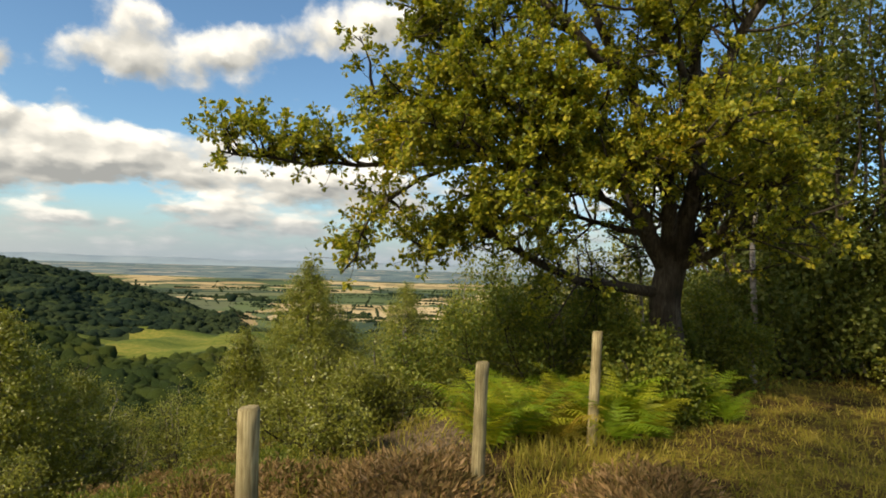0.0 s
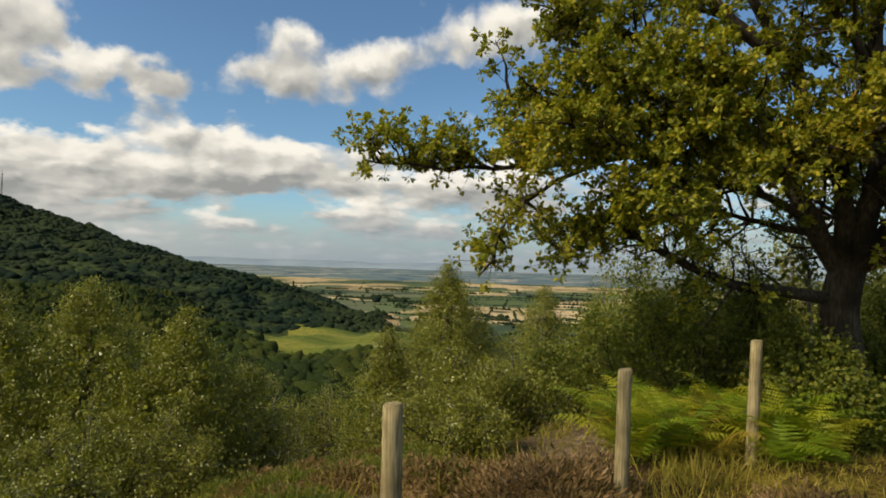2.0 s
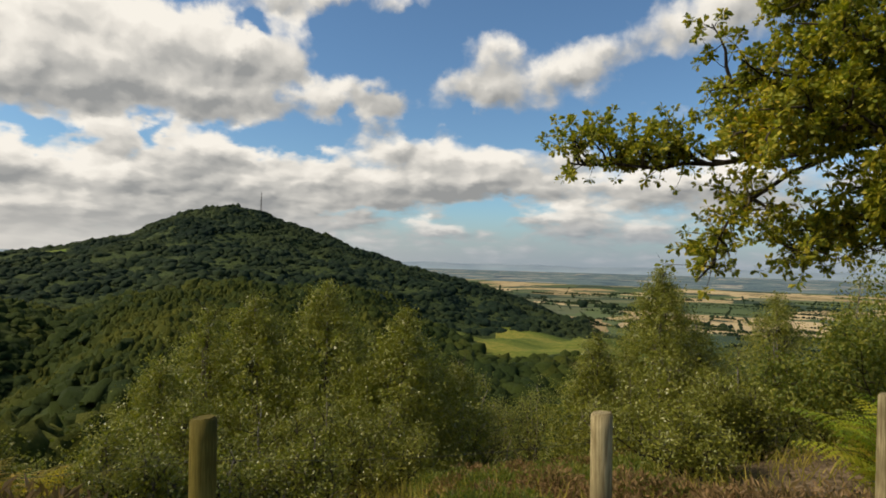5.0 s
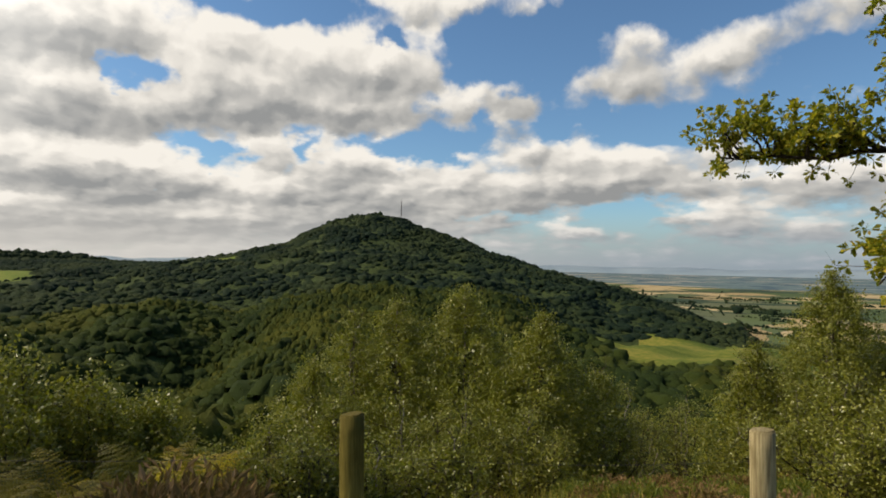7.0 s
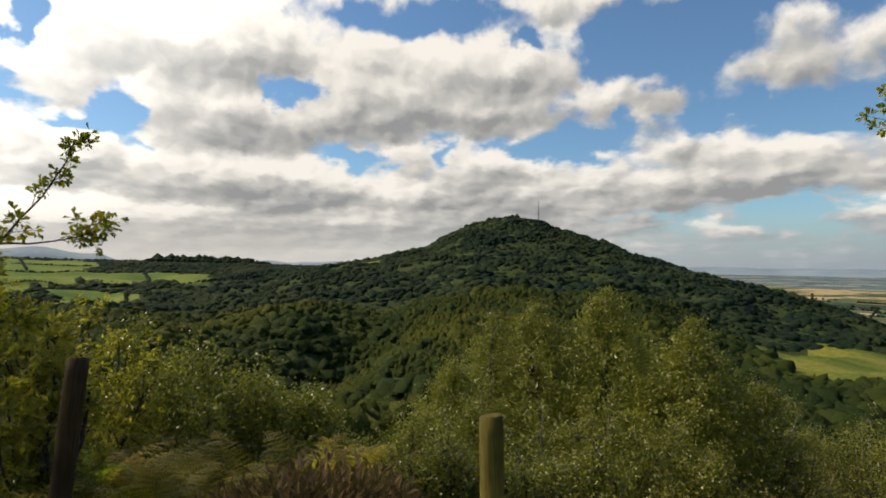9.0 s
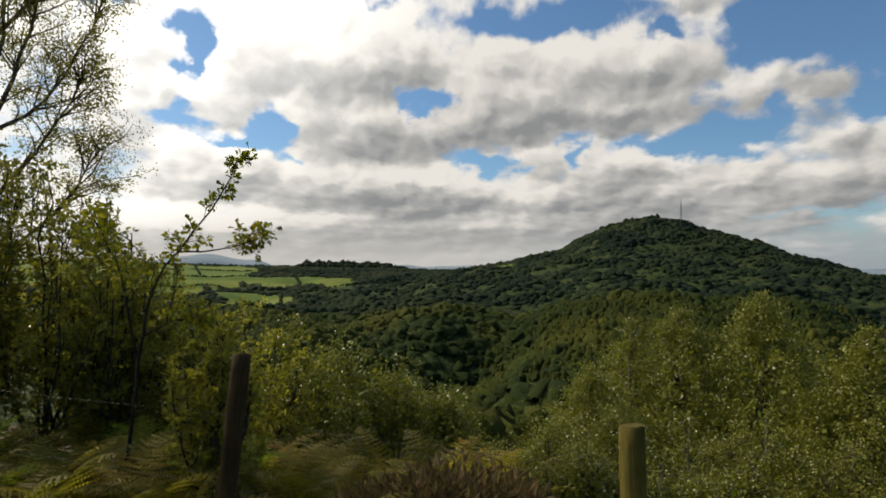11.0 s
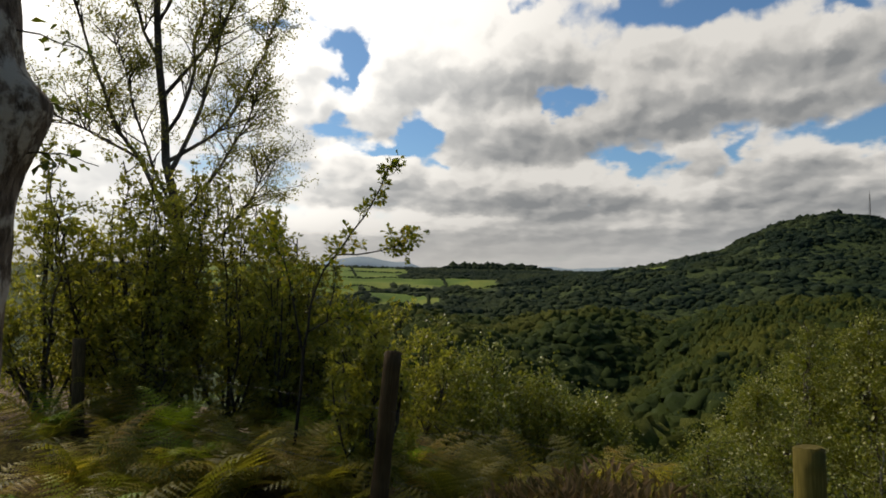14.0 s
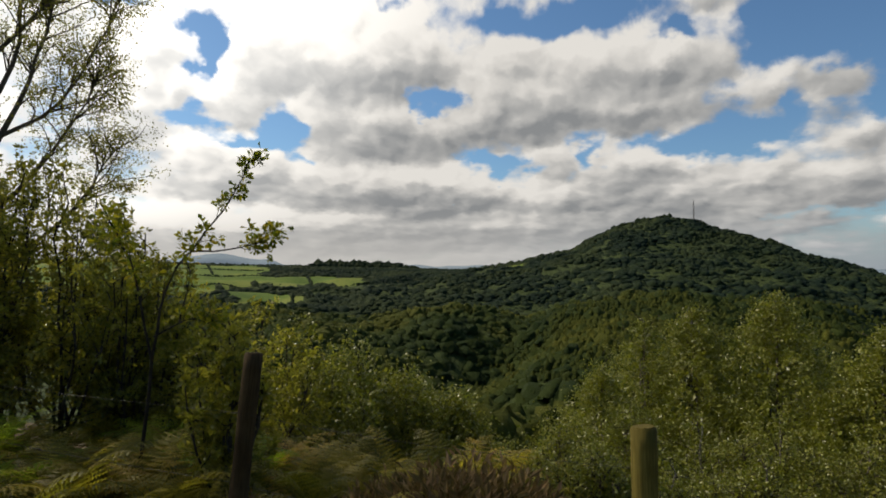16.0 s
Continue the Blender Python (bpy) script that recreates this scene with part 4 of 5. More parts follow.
    part("trunk", mesh_of("trunk", *tubes([trunk], 14), OAK_BARK, True), tree, "dark rugged bark")
    for path in limbs:
        part("limb", mesh_of("limb", *tubes([path], 8), OAK_BARK, True), tree)
    tagged(part("twig", mesh_of("twig", *tubes(mids + twigs + sparse + bare, 4), OAK_BARK, True), tree), kind="stuff")
    # the low inner crown is bare: only twigs past it carry leaves
    foot = np.array([p for p, _ in trunk]).mean(0)
    inner = [p for p in twigs + sparse if np.hypot(*(p[-1][0] - foot)[:2]) < 1.7 and p[-1][0][2] < EYE + 1.0]
    held = {id(p) for p in inner[::3]} | {id(p) for p in twigs + sparse} - {id(p) for p in inner}
    full, thin = [p for p in twigs if id(p) in held], [p for p in sparse if id(p) in held]
    spread = [rosettes(rng, full, 4, 12), rosettes(rng, thin, 3, 11)]
    at, way = np.concatenate([q[0] for q in spread]), np.concatenate([q[1] for q in spread])
    part("crown", mesh_of("crown", *leaves(rng, at, 0.066, "oak", 0.0, aim_at=way * 3), OAK_LEAF), tree, "lobed leaves, green to yellow")


make_oak()


def make_bush(name, label, az, el, r, half, mat, seed, stems=9, count=9000, size=0.05, category="tree", group="", bark=None, low=0.12, shape="leaf", steep=0.5):
    """A many-stemmed young tree or shrub: its top at the given place, half its width in metres."""
    rng = np.random.default_rng(seed)
    top = spot(az, el, r)
    base = float(land_height(top.x, top.y)) - 0.1
    high = top.z - base
    tree = thing(name, label, category, group, (top.x, top.y, base))
    stem, twigs = [], []
    for i in range(stems):
        a = rng.uniform(0, 2 * math.pi)
        reach = half * rng.uniform(0, 1) ** (1.3 if steep > 0.6 else 0.8) * (0 if i == 0 else 0.85)
        h = high * (1 if i == 0 else rng.uniform(0.8, 1.0) * (1 - steep * (reach / half) ** 0.9))
        end = np.array([math.cos(a) * reach, math.sin(a) * reach, h])
        s = limb([(0, 0, 0), end * (0.45, 0.45, 0.3), end * (0.9, 0.9, 0.7), end], (0.045 if steep > 0.6 or "tree" in name else 0.02) * (high / 5) + 0.008, 0.006, rng, 0.05 if steep > 0.6 else 0.14, 9)
        stem.append(s)
        made = sprays(rng, s, 16, min(half * 0.6, 0.8), 0.008, low, 0.35, 0.55 if steep > 0.6 else 0.8)
        twigs += made
        for m in made:
            twigs += sprays(rng, m, 2, min(half * 0.3, 0.4), 0.004, 0.2, 0.0)
    for s in stem[:4]:
        part("trunk", mesh_of("trunk", *tubes([s], 7), bark or BIRCH_BARK, True), tree)
    tagged(part("branch", mesh_of("branch", *tubes([q[::2] for q in stem[4:] + twigs[::2]], 3), bark or OAK_BARK, True), tree), kind="stuff")
    if steep > 0.6:
        # a spire of drooping sprays with gaps between them, round a shaded leafy middle
        each = 48
        k = count // each

        def girth(d, a):
            return np.minimum(half, 0.07 + steep * d) * (0.88 + 0.2 * np.sin(a * 3 + d * 3 + seed) + 0.16 * np.sin(a * 5 - d * 7))

        deep = min(high * 0.92, 3.4)
        d, a = deep * rng.uniform(0.0, 1, k) ** 0.7, rng.uniform(0, 2 * np.pi, k)
        wide = girth(d, a) * rng.uniform(0.55, 1.08, k)
        out = np.stack([np.cos(a), np.sin(a), rng.uniform(-0.8, 0.9, k)], -1)
        middle = np.stack([np.cos(a) * wide, np.sin(a) * wide, high - d], -1)
        along = rng.normal(size=(k, each, 1)) * (0.06 + 0.04 * np.minimum(d, 1.5))[:, None, None]
        at = (middle[:, None] + out[:, None] * along + rng.normal(size=(k, each, 3)) * (0.04, 0.04, 0.05)).reshape(-1, 3)
        m = count // 11
        d, a = deep * rng.uniform(0.03, 1, m) ** 0.7, rng.uniform(0, 2 * np.pi, m)
        wide = girth(d, a) * 0.78 * np.sqrt(rng.uniform(0, 1, m))
        core = np.stack([np.cos(a) * wide, np.sin(a) * wide, high - d], -1) + rng.normal(size=(m, 3)) * 0.03
        part("inner_foliage", mesh_of("inner_foliage", *leaves(rng, core, 0.085, shape, spread=0.36), mat), tree)
    else:
        at = leafy(rng, twigs, max(4, count // len(twigs)), size * 1.7)
    if shape == "bunch":
        at, way = rosettes(rng, twigs, 3, max(3, count // (3 * len(twigs))))
        part("crown", mesh_of("crown", *leaves(rng, at, size, shape, 0.1, 0.26, way * 2.5), mat), tree)
        return tree
    part("crown", mesh_of("crown", *leaves(rng, at, size, shape, spread=0.36), mat), tree)
    return tree


BIRCH = "young silver birch with small yellowing leaves on the bank"
# bearing and height angle of the top, distance, half width, fullness
BIRCHES = [(5.9, -0.2, 13.0, 1.25, 40), (3.0, -4.5, 14.0, 1.2, 16), (-3.3, -1.9, 17.0, 1.6, 24), (11.4, -6.4, 12.5, 1.2, 22), (37.2, -2.2, 10.5, 1.15, 40), (43.7, -3.7, 10.8, 1.2, 36), (29.9, -4.8, 9.6, 1.1, 34),
           (47.8, -4.9, 11.2, 1.0, 22), (33.2, -10.5, 9.4, 0.8, 12), (51.5, -9.0, 9.5, 0.9, 14), (24.5, -9.5, 10.5, 0.9, 13)]
for k, (az, el, r, half, many) in enumerate(BIRCHES):
    make_bush("birch_tree", BIRCH, az, el, r, half, BIRCH_LEAF, 40 + k, stems=13, count=many * 1020, size=0.037, group="young birches", steep=0.62 if k < 4 else 0.8)
# low birch growth at their feet
YOUNG = [(17, -11.5, 13.5, 1.2, 9), (22, -11, 14, 1.3, 9), (37, -12.5, 7.0, 0.9, 11), (43, -13, 6.6, 0.9, 11), (31, -14, 7.0, 0.8, 10), (49.5, -13.5, 6.4, 0.9, 11), (55.5, -15.5, 5.8, 0.8, 8), (-0.5, -7, 13, 1.2, 11), (8.5, -10, 10, 1.0, 10),
         (38, -16.5, 5.0, 0.6, 6), (45.5, -17, 4.8, 0.55, 6), (52.5, -17, 4.6, 0.55, 6), (5.0, -9.0, 8.0, 1.0, 14), (1.5, -9.5, 7.4, 0.9, 12), (4.0, -13, 6.0, 0.7, 9), (-1.8, -10.5, 7.6, 0.8, 10)]
for k, (az, el, r, half, many) in enumerate(YOUNG):
    make_bush("birch_tree", "low bushy birch growth on the bank", az, el, r, half, BIRCH_LEAF, 52 + k, stems=13, count=many * (1150 if r < 7.5 else 750), size=0.027 if r < 7.5 else 0.037, group="low birch growth")

# shrubs under and behind the oak
SHRUBS = [(-12, -0.6, 8.2, 1.2), (-17, 1.0, 7.8, 1.2), (-21.5, 0.4, 8.2, 1.0), (-8, -4.5, 9.5, 1.2), (-30.5, -2, 9.0, 0.9), (-23.6, -4.4, 6.8, 0.6), (-27.4, -6.2, 6.9, 0.5)]
for k, (az, el, r, half) in enumerate(SHRUBS):
    make_bush("hazel_shrub", "dense green leafy shrub beneath the oak", az, el, r, half, BUSH_LEAF, 80 + k, count=11000, size=0.05, category="shrub", group="shrubs under the oak", bark=OAK_BARK)
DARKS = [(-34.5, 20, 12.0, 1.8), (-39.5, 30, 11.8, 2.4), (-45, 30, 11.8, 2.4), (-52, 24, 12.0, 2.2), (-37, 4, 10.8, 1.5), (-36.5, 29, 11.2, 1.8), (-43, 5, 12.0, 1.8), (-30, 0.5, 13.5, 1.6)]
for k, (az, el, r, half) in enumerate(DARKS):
    make_bush("shaded_tree", "leafy woodland tree beside the path, leaves coloured dark for shade", az, el, r, half, SHADED_LEAF, 95 + k, stems=12, count=15000, size=0.085, group="trees along the path", bark=OAK_BARK, low=0.08)

make_bush("birch_tree", BIRCH, -31.8, -0.5, 10.6, 0.9, BIRCH_LEAF, 111, count=9000, size=0.05)
make_bush("birch_tree", BIRCH, -46.5, -3.0, 10.4, 0.9, BIRCH_LEAF, 112, count=9000, size=0.05)
for k, (az, el, r) in enumerate([(-13.0, 1.2, 11.5), (-19.0, 2.6, 11.5), (-24.0, 3.2, 10.5), (-9.0, -1.0, 12.5), (-16, -2.5, 10)]):
    make_bush("birch_tree", "thin twiggy birch behind the oak", az, el, r, 1.35, BIRCH_LEAF, 150 + k, count=8000, size=0.05, group="birches behind the oak")
# scrub on the other side of the clearing
SCRUBS = [(92, 0.5, 7.2, 0.9), (97, 5.5, 7.8, 1.2), (102.5, 8.0, 8.0, 1.4), (108.0, 9.0, 7.8, 1.4), (113.0, 8.5, 7.6, 1.3), (88, -3.5, 6.4, 0.8), (83.5, -5.0, 7.4, 1.0),
          (95.0, 4.5, 6.8, 0.9), (99.5, 7.5, 7.2, 1.2), (105.5, 9.5, 7.5, 1.2), (95, -3.5, 7.4, 0.9), (105, -1.5, 7.0, 0.9), (111.5, -1.0, 8.0, 0.9), (86.4, -5.0, 4.4, 0.35)]
for k, (az, el, r, half) in enumerate(SCRUBS):
    make_bush("scrub_bush", "backlit scrub with small green and yellow leaves", az, el, r, half, SCRUB_LEAF, 120 + k, stems=10, count=int(7800 * min(1.0, half)), size=0.056, category="shrub", group="scrub by the fence", bark=OAK_BARK, shape="bunch", steep=0.28)
for k, (az, el, r, half) in enumerate([(74.5, -7.6, 9.0, 1.3), (70, -9.4, 9.0, 1.2), (65.5, -12.5, 9.0, 1.0), (79, -7.0, 8.0, 1.0)]):
    make_bush("willow_bush", "grey-green twiggy bush on the bank", az, el, r, half, BIRCH_LEAF, 140 + k, count=8000, size=0.055, category="shrub", group="bushes on the bank", bark=OAK_BARK)


def make_tall_birch():
    rng = np.random.default_rng(21)
    at = spot(104.0, 0, 8.6)
    low = float(land_height(at.x, at.y)) - 0.1
    tree = thing("birch_tree", "tall sparse backlit birch with thin leaves", "tree", at=(at.x, at.y, low))
    o = np.array(tree.location)

    def S(az, el, r=8.6):
        return np.array(spot(az * 1.0455, el * 1.035, r)) - o

    trunk = limb([(0, 0, 0), S(99.6, -4), S(99.0, 2), S(100.3, 10), S(101.0, 22), S(102, 34), S(102, 42)], 0.09, 0.025, rng, 0.03, 18)
    limbs = [
        limb([S(99.6, 4), S(102.2, 9), S(104.8, 14), S(107, 20), S(109.5, 26)], 0.05, 0.01, rng),
        limb([S(99.8, 8), S(97.5, 13), S(96.5, 18), S(94.5, 24)], 0.05, 0.01, rng),
        limb([S(100.3, 11), S(98, 16), S(97.5, 22), S(97, 28)], 0.045, 0.01, rng),
        limb([S(99.4, 4), S(96, 8), S(94, 12.5), S(92.8, 15)], 0.045, 0.008, rng),
        limb([S(99.2, 0), S(95, 3), S(92.8, 7), S(91.6, 9.6)], 0.04, 0.007, rng),
        limb([S(100.6, 16), S(103, 22), S(104, 28)], 0.04, 0.01, rng),
        limb([S(100.9, 20), S(98.5, 25), S(95.5, 31)], 0.04, 0.01, rng),
        limb([S(102.2, 9), S(106, 11), S(110, 12.5)], 0.03, 0.006, rng),
        limb([S(99.9, 9), S(95.5, 12), S(92.8, 17.5), S(91.5, 21)], 0.04, 0.007, rng),
        limb([S(100.6, 14), S(96.5, 19), S(93.6, 25), S(92.4, 29)], 0.04, 0.007, rng),
        limb([S(99.6, 5), S(101.5, 9), S(103, 15), S(104.5, 19)], 0.035, 0.007, rng),
    ]
    limbs = [[(p, q * 0.75) for p, q in path] for path in limbs]
    mids, twigs = [], []
    for path in limbs + [trunk[9:]]:
        made = sprays(rng, path, 24, 0.9, 0.011, 0.2, 0.6)
        mids += made
        for m in made:
            twigs += sprays(rng, m, 7, 0.38, 0.003, 0.15, 0.1)
    part("trunk", mesh_of("trunk", *tubes([trunk], 10), BACKLIT_BARK, True), tree)
    for path in limbs:
        part("limb", mesh_of("limb", *tubes([path], 7), BACKLIT_BARK, True), tree)
    tagged(part("twig", mesh_of("twig", *tubes(mids + twigs, 4), OAK_BARK, True), tree), kind="stuff")
    part("crown", mesh_of("crown", *leaves(rng, leafy(rng, twigs, 32, 0.05), 0.029, spread=0.38), THIN_LEAF), tree)


make_tall_birch()


def make_sapling():
    rng = np.random.default_rng(31)
    at = spot(93.7, 0, 4.7)
    low = float(land_height(at.x, at.y)) - 0.05
    tree = thing("oak_sapling", "slender young oak with bunched green leaves", "tree", at=(at.x, at.y, low))
    o = np.array(tree.location)

    def S(az, el, r=4.7):
        return np.array(spot(az * 1.0455, el * 1.035, r)) - o

    stems = [limb([(0, 0, 0), S(88.7, -9), S(88.4, -5), S(87.6, -1), S(84.5, 3), S(82.4, 6), S(81.2, 9.2)], 0.015, 0.004, rng, 0.05, 14),
             limb([S(85.8, 1.2), S(83.5, 1.2), S(81, 1.8), S(78.9, 2.6)], 0.008, 0.003, rng, 0.04, 8),
             limb([S(88.6, -8), S(89.3, -4), S(90.2, 0), S(91.5, 3), S(92.5, 5)], 0.011, 0.003, rng, 0.06, 12),
             limb([S(88.5, -6), S(86, -4.5), S(83.5, -4.8)], 0.008, 0.003, rng, 0.04, 7)]
    twigs = []
    for path, k in zip(stems, (18, 14, 20, 14)):
        twigs += sprays(rng, path, k, 0.2, 0.003, 0.55 if path is stems[0] else 0.35, 0.3)
    for path in stems:
        part("stem", mesh_of("stem", *tubes([path], 7), OAK_BARK, True), tree)
    tagged(part("twig", mesh_of("twig", *tubes(twigs, 4), OAK_BARK, True), tree), kind="stuff")
    at, way = rosettes(rng, twigs, 3, 7)
    part("crown", mesh_of("crown", *leaves(rng, at, 0.058, "oak", 0.1, aim_at=way * 2.5), OAK_LEAF), tree)


make_sapling()


def make_close_trunk():
    """The old birch that stands beside the spot."""
    rng = np.random.default_rng(5)
    at = spot(119.9, 0, 1.95)
    tree = thing("old_birch", "weathered birch trunk with pale flaking patches", "tree", at=(at.x, at.y, -0.1))
    sides, rows = 64, 150
    v = []
    for i in range(rows):
        z = 4.6 * i / (rows - 1)
        lean = 0.09 * (min(z, 2.0) - 1.72) - 0.055 - 0.02 * max(0.0, min(z, 2.6) - 2.05)
        for j in range(sides):
            a = 2 * math.pi * j / sides
            r = 0.2 + 0.05 * math.exp(-z * 4) + 0.07 * math.exp(-((z - 2.13) / (0.14 if z < 2.13 else 0.06)) ** 2) * max(0, math.cos(a - 2.0))
            r += noise.noise(Vector((math.cos(a) * 1.6, math.sin(a) * 1.6, z * 1.4))) * 0.022
            r += noise.noise(Vector((math.cos(a) * 5, math.sin(a) * 5, z * 6))) * 0.010 + noise.noise(Vector((math.cos(a) * 11, math.sin(a) * 11, z * 15))) * 0.006
            v.append((math.cos(a) * r - lean * 0.5, math.sin(a) * r + lean * 0.87, z))
    i, j = np.meshgrid(np.arange(rows - 1), np.arange(sides), indexing="ij")
    k = (j + 1) % sides
    f = np.stack([i * sides + j, i * sides + k, (i + 1) * sides + k, (i + 1) * sides + j], -1).reshape(-1, 4)
    part("trunk", mesh_of("trunk", v, f, OLD_BARK, True), tree)
    o = np.array(tree.location)
    shoots = [limb([(0.05, 0.16, z), np.array(spot(112.8, e + 1, 1.9)) - o, np.array(spot(109.8, e, 1.95)) - o], 0.003, 0.0015, rng, 0.12, 8)
              for z, e in ((2.15, 12.0), (1.98, 8.4), (2.3, 17.0))]
    for path in shoots:
        part("shoot", mesh_of("shoot", *tubes([path], 5), OAK_BARK, True), tree)
    # unseen crown overhead, added to throw dappled shade on the path
    shade_boughs = [limb([(0, 0, 4.3), (math.cos(a) * 0.8, math.sin(a) * 0.8, 5.2), (math.cos(a) * 1.6, math.sin(a) * 1.6, h)], 0.07, 0.02, rng, 0.06, 8)
              for a, h in zip(np.arange(10) * 0.63, (6.2, 7.0, 5.9, 7.6, 6.0, 7.2, 8.0, 6.4, 7.4, 6.0))]
    sprigs = []
    for path in shade_boughs:
        part("shade_bough", mesh_of("shade_bough", *tubes([path], 7), OLD_BARK, True), tree)
        made = sprays(rng, path, 16, 1.0, 0.01, 0.3, 0.3)
        for one in made:
            sprigs += [one] + sprays(rng, one, 3, 0.4, 0.004, 0.2, 0.0)
    tagged(part("twig", mesh_of("twig", *tubes(sprigs, 3), OAK_BARK, True), tree), kind="stuff")
    part("crown", mesh_of("crown", *leaves(rng, leafy(rng, sprigs, 42, 0.14), 0.08), BIRCH_LEAF), tree)
    spots = leafy(rng, shoots, 16, 0.02, 0.35)
    # shoot leaves take the darkened colour as if seen against the sky
    part("foliage", mesh_of("foliage", *leaves(rng, spots, 0.04, "oak"), SHADED_LEAF), tree)


make_close_trunk()

# slim trunks in the shade by the path
for k, (az, r, high, wide) in enumerate([(-34.6, 9.6, 4.5, 0.05), (-26.6, 8.8, 3.6, 0.05), (-42.2, 12.0, 4.0, 0.045), (-25.6, 8.0, 3.2, 0.03)]):
    rng = np.random.default_rng(60 + k)
    at = spot(az, 0, r)
    at.z = float(land_height(at.x, at.y)) - 0.1
    slim = thing("slim_birch", "thin pale birch stem in the shade", "tree", "slim stems by the path", at)
    path = limb([(0, 0, 0), (rng.normal() * 0.08, rng.normal() * 0.08, high * 0.5), (rng.normal() * 0.2, rng.normal() * 0.2, high)], wide, wide * 0.5, rng, 0.03, 10)
    part("trunk", mesh_of("trunk", *tubes([path], 8), BIRCH_BARK, True), slim)
    twigs = sprays(rng, path, 14, 0.7, 0.006, 0.5, 0.3)
    tagged(part("twig", mesh_of("twig", *tubes(twigs, 4), OAK_BARK, True), slim), kind="stuff")
    part("crown", mesh_of("crown", *leaves(rng, leafy(rng, twigs, 40, 0.12), 0.07), SHADED_LEAF), slim)

# ---- bracken ----


def frond_mesh(rng, mat):
    """A bracken frond one metre long: an arching stalk with paired, toothed side blades."""
    tilt, sag = rng.uniform(0.9, 1.25), rng.uniform(0.5, 0.9)
    u = np.linspace(0, 1, 12)
    ang = tilt - (tilt + sag) * np.clip(u - 0.15, 0, 1) ** 1.3
    step = np.stack([np.cos(ang), 0 * u, np.sin(ang)], -1) / 11
    spine = np.vstack([[0, 0, 0], np.cumsum(step[:-1], 0)])
    verts, faces = [], []

    for k in range(15):
        f = 0.2 + 0.78 * k / 14
        i = min(int(f * 11), 10)
        at = spine[i] + (spine[i + 1] - spine[i]) * (f * 11 - i)
        along = unit(spine[i + 1] - spine[i])
        for sgn in (1, -1):
            size = 0.36 * (1 - (k / 15)) ** 0.75 * rng.uniform(0.85, 1.1)
            way = unit(np.array([0, sgn, 0]) + along * 0.5 + rng.normal(size=3) * 0.07 + (0, 0, -0.15))
            across = unit(np.cross(way, np.cross(along, way)))
            m = max(4, int(size / 0.028))
            for q in range(m):
                g, h = q / m, (q + 0.94) / m
                p0, p1 = (at + way * size * e + (0, 0, -0.14 * size * e * e) for e in (g, h))
                wide = (0.018 + 0.06 * size) * (1 - 0.85 * g)
                for t in (1, -1):
                    b = len(verts)
                    verts.extend([p0, p1, p0 * 0.35 + p1 * 0.65 + across * t * wide + (0, 0, -0.15 * wide)])
                    faces.append((b, b + 1, b + 2))
    stalk_v, stalk_f = tubes([[(p, 0.006 * (1 - 0.8 * t)) for p, t in zip(spine, u)]], 3)
    tri = np.concatenate([stalk_f[:, [0, 1, 2]], stalk_f[:, [0, 2, 3]]]) + len(verts)
    return mesh_of("frond", np.vstack([np.array(verts), stalk_v]), np.vstack([np.array(faces), tri]), mat)


fern_rng = np.random.default_rng(77)
FRONDS = [frond_mesh(fern_rng, FERN_LEAF) for _ in range(5)]
BROWN_FRONDS = [frond_mesh(fern_rng, BROWN_FERN) for _ in range(5)]


def make_fern(az, r, size, brown):
    at = spot(az, 0, r)
    at.z = float(land_height(at.x, at.y)) - 0.03
    label = "bracken turning yellow and brown on the bank" if brown else "bright green bracken below the oak"
    fern = thing("bracken_fern", label, "fern", "bracken", at)
    many = fern_rng.integers(5, 8)
    for k in range(many):
        me = (BROWN_FRONDS if brown else FRONDS)[fern_rng.integers(0, 5)]
        ob = part("frond", me, fern)
        turn = 360 * k / many + fern_rng.uniform(-25, 25)
        s = size * fern_rng.uniform(0.75, 1.15)
        ob.matrix_basis = pose(0, 0, 0, fern_rng.uniform(-12, 12), fern_rng.uniform(-18, 14), turn) @ Matrix.Diagonal((s, s, s, 1))


FERN_EDGE = -10
for _ in range(38):
    az = fern_rng.uniform(-25, FERN_EDGE)
    lo = 2.7 / max(0.25, math.sin(radians(45 + az)) if az < 45 else 1)
    make_fern(az, fern_rng.uniform(lo, lo + 2.2) if lo < 6 else fern_rng.uniform(5.4, 7.0), fern_rng.uniform(0.6, 0.9), fern_rng.uniform() < 0.12)
for az, r, size in [(-22.5, 6.0, 0.8), (-24.5, 6.5, 0.85), (-26.0, 5.9, 0.7), (-23.5, 5.6, 0.75), (-29.5, 6.9, 0.7), (-31.0, 7.4, 0.8), (-32.5, 7.0, 0.6)]:
    make_fern(az, r, size, False)
for _ in range(76):
    az = fern_rng.uniform(66, 127)
    r = 2.9 + 4.2 * fern_rng.uniform() ** 0.9
    if 92 < az < 108 and r < 4.6:
        continue
    make_fern(az, max(r, 3.0), fern_rng.uniform(0.5, 0.8), fern_rng.uniform() < 0.88)
for _ in range(30):
    make_fern(fern_rng.uniform(90, 111), fern_rng.uniform(4.0, 6.2), fern_rng.uniform(0.55, 0.8), fern_rng.uniform() < 0.85)
for _ in range(16):
    make_fern(fern_rng.uniform(48, 68), fern_rng.uniform(4.6, 7.5), fern_rng.uniform(0.6, 0.9), fern_rng.uniform() < 0.9)

# ---- heather and grass ----


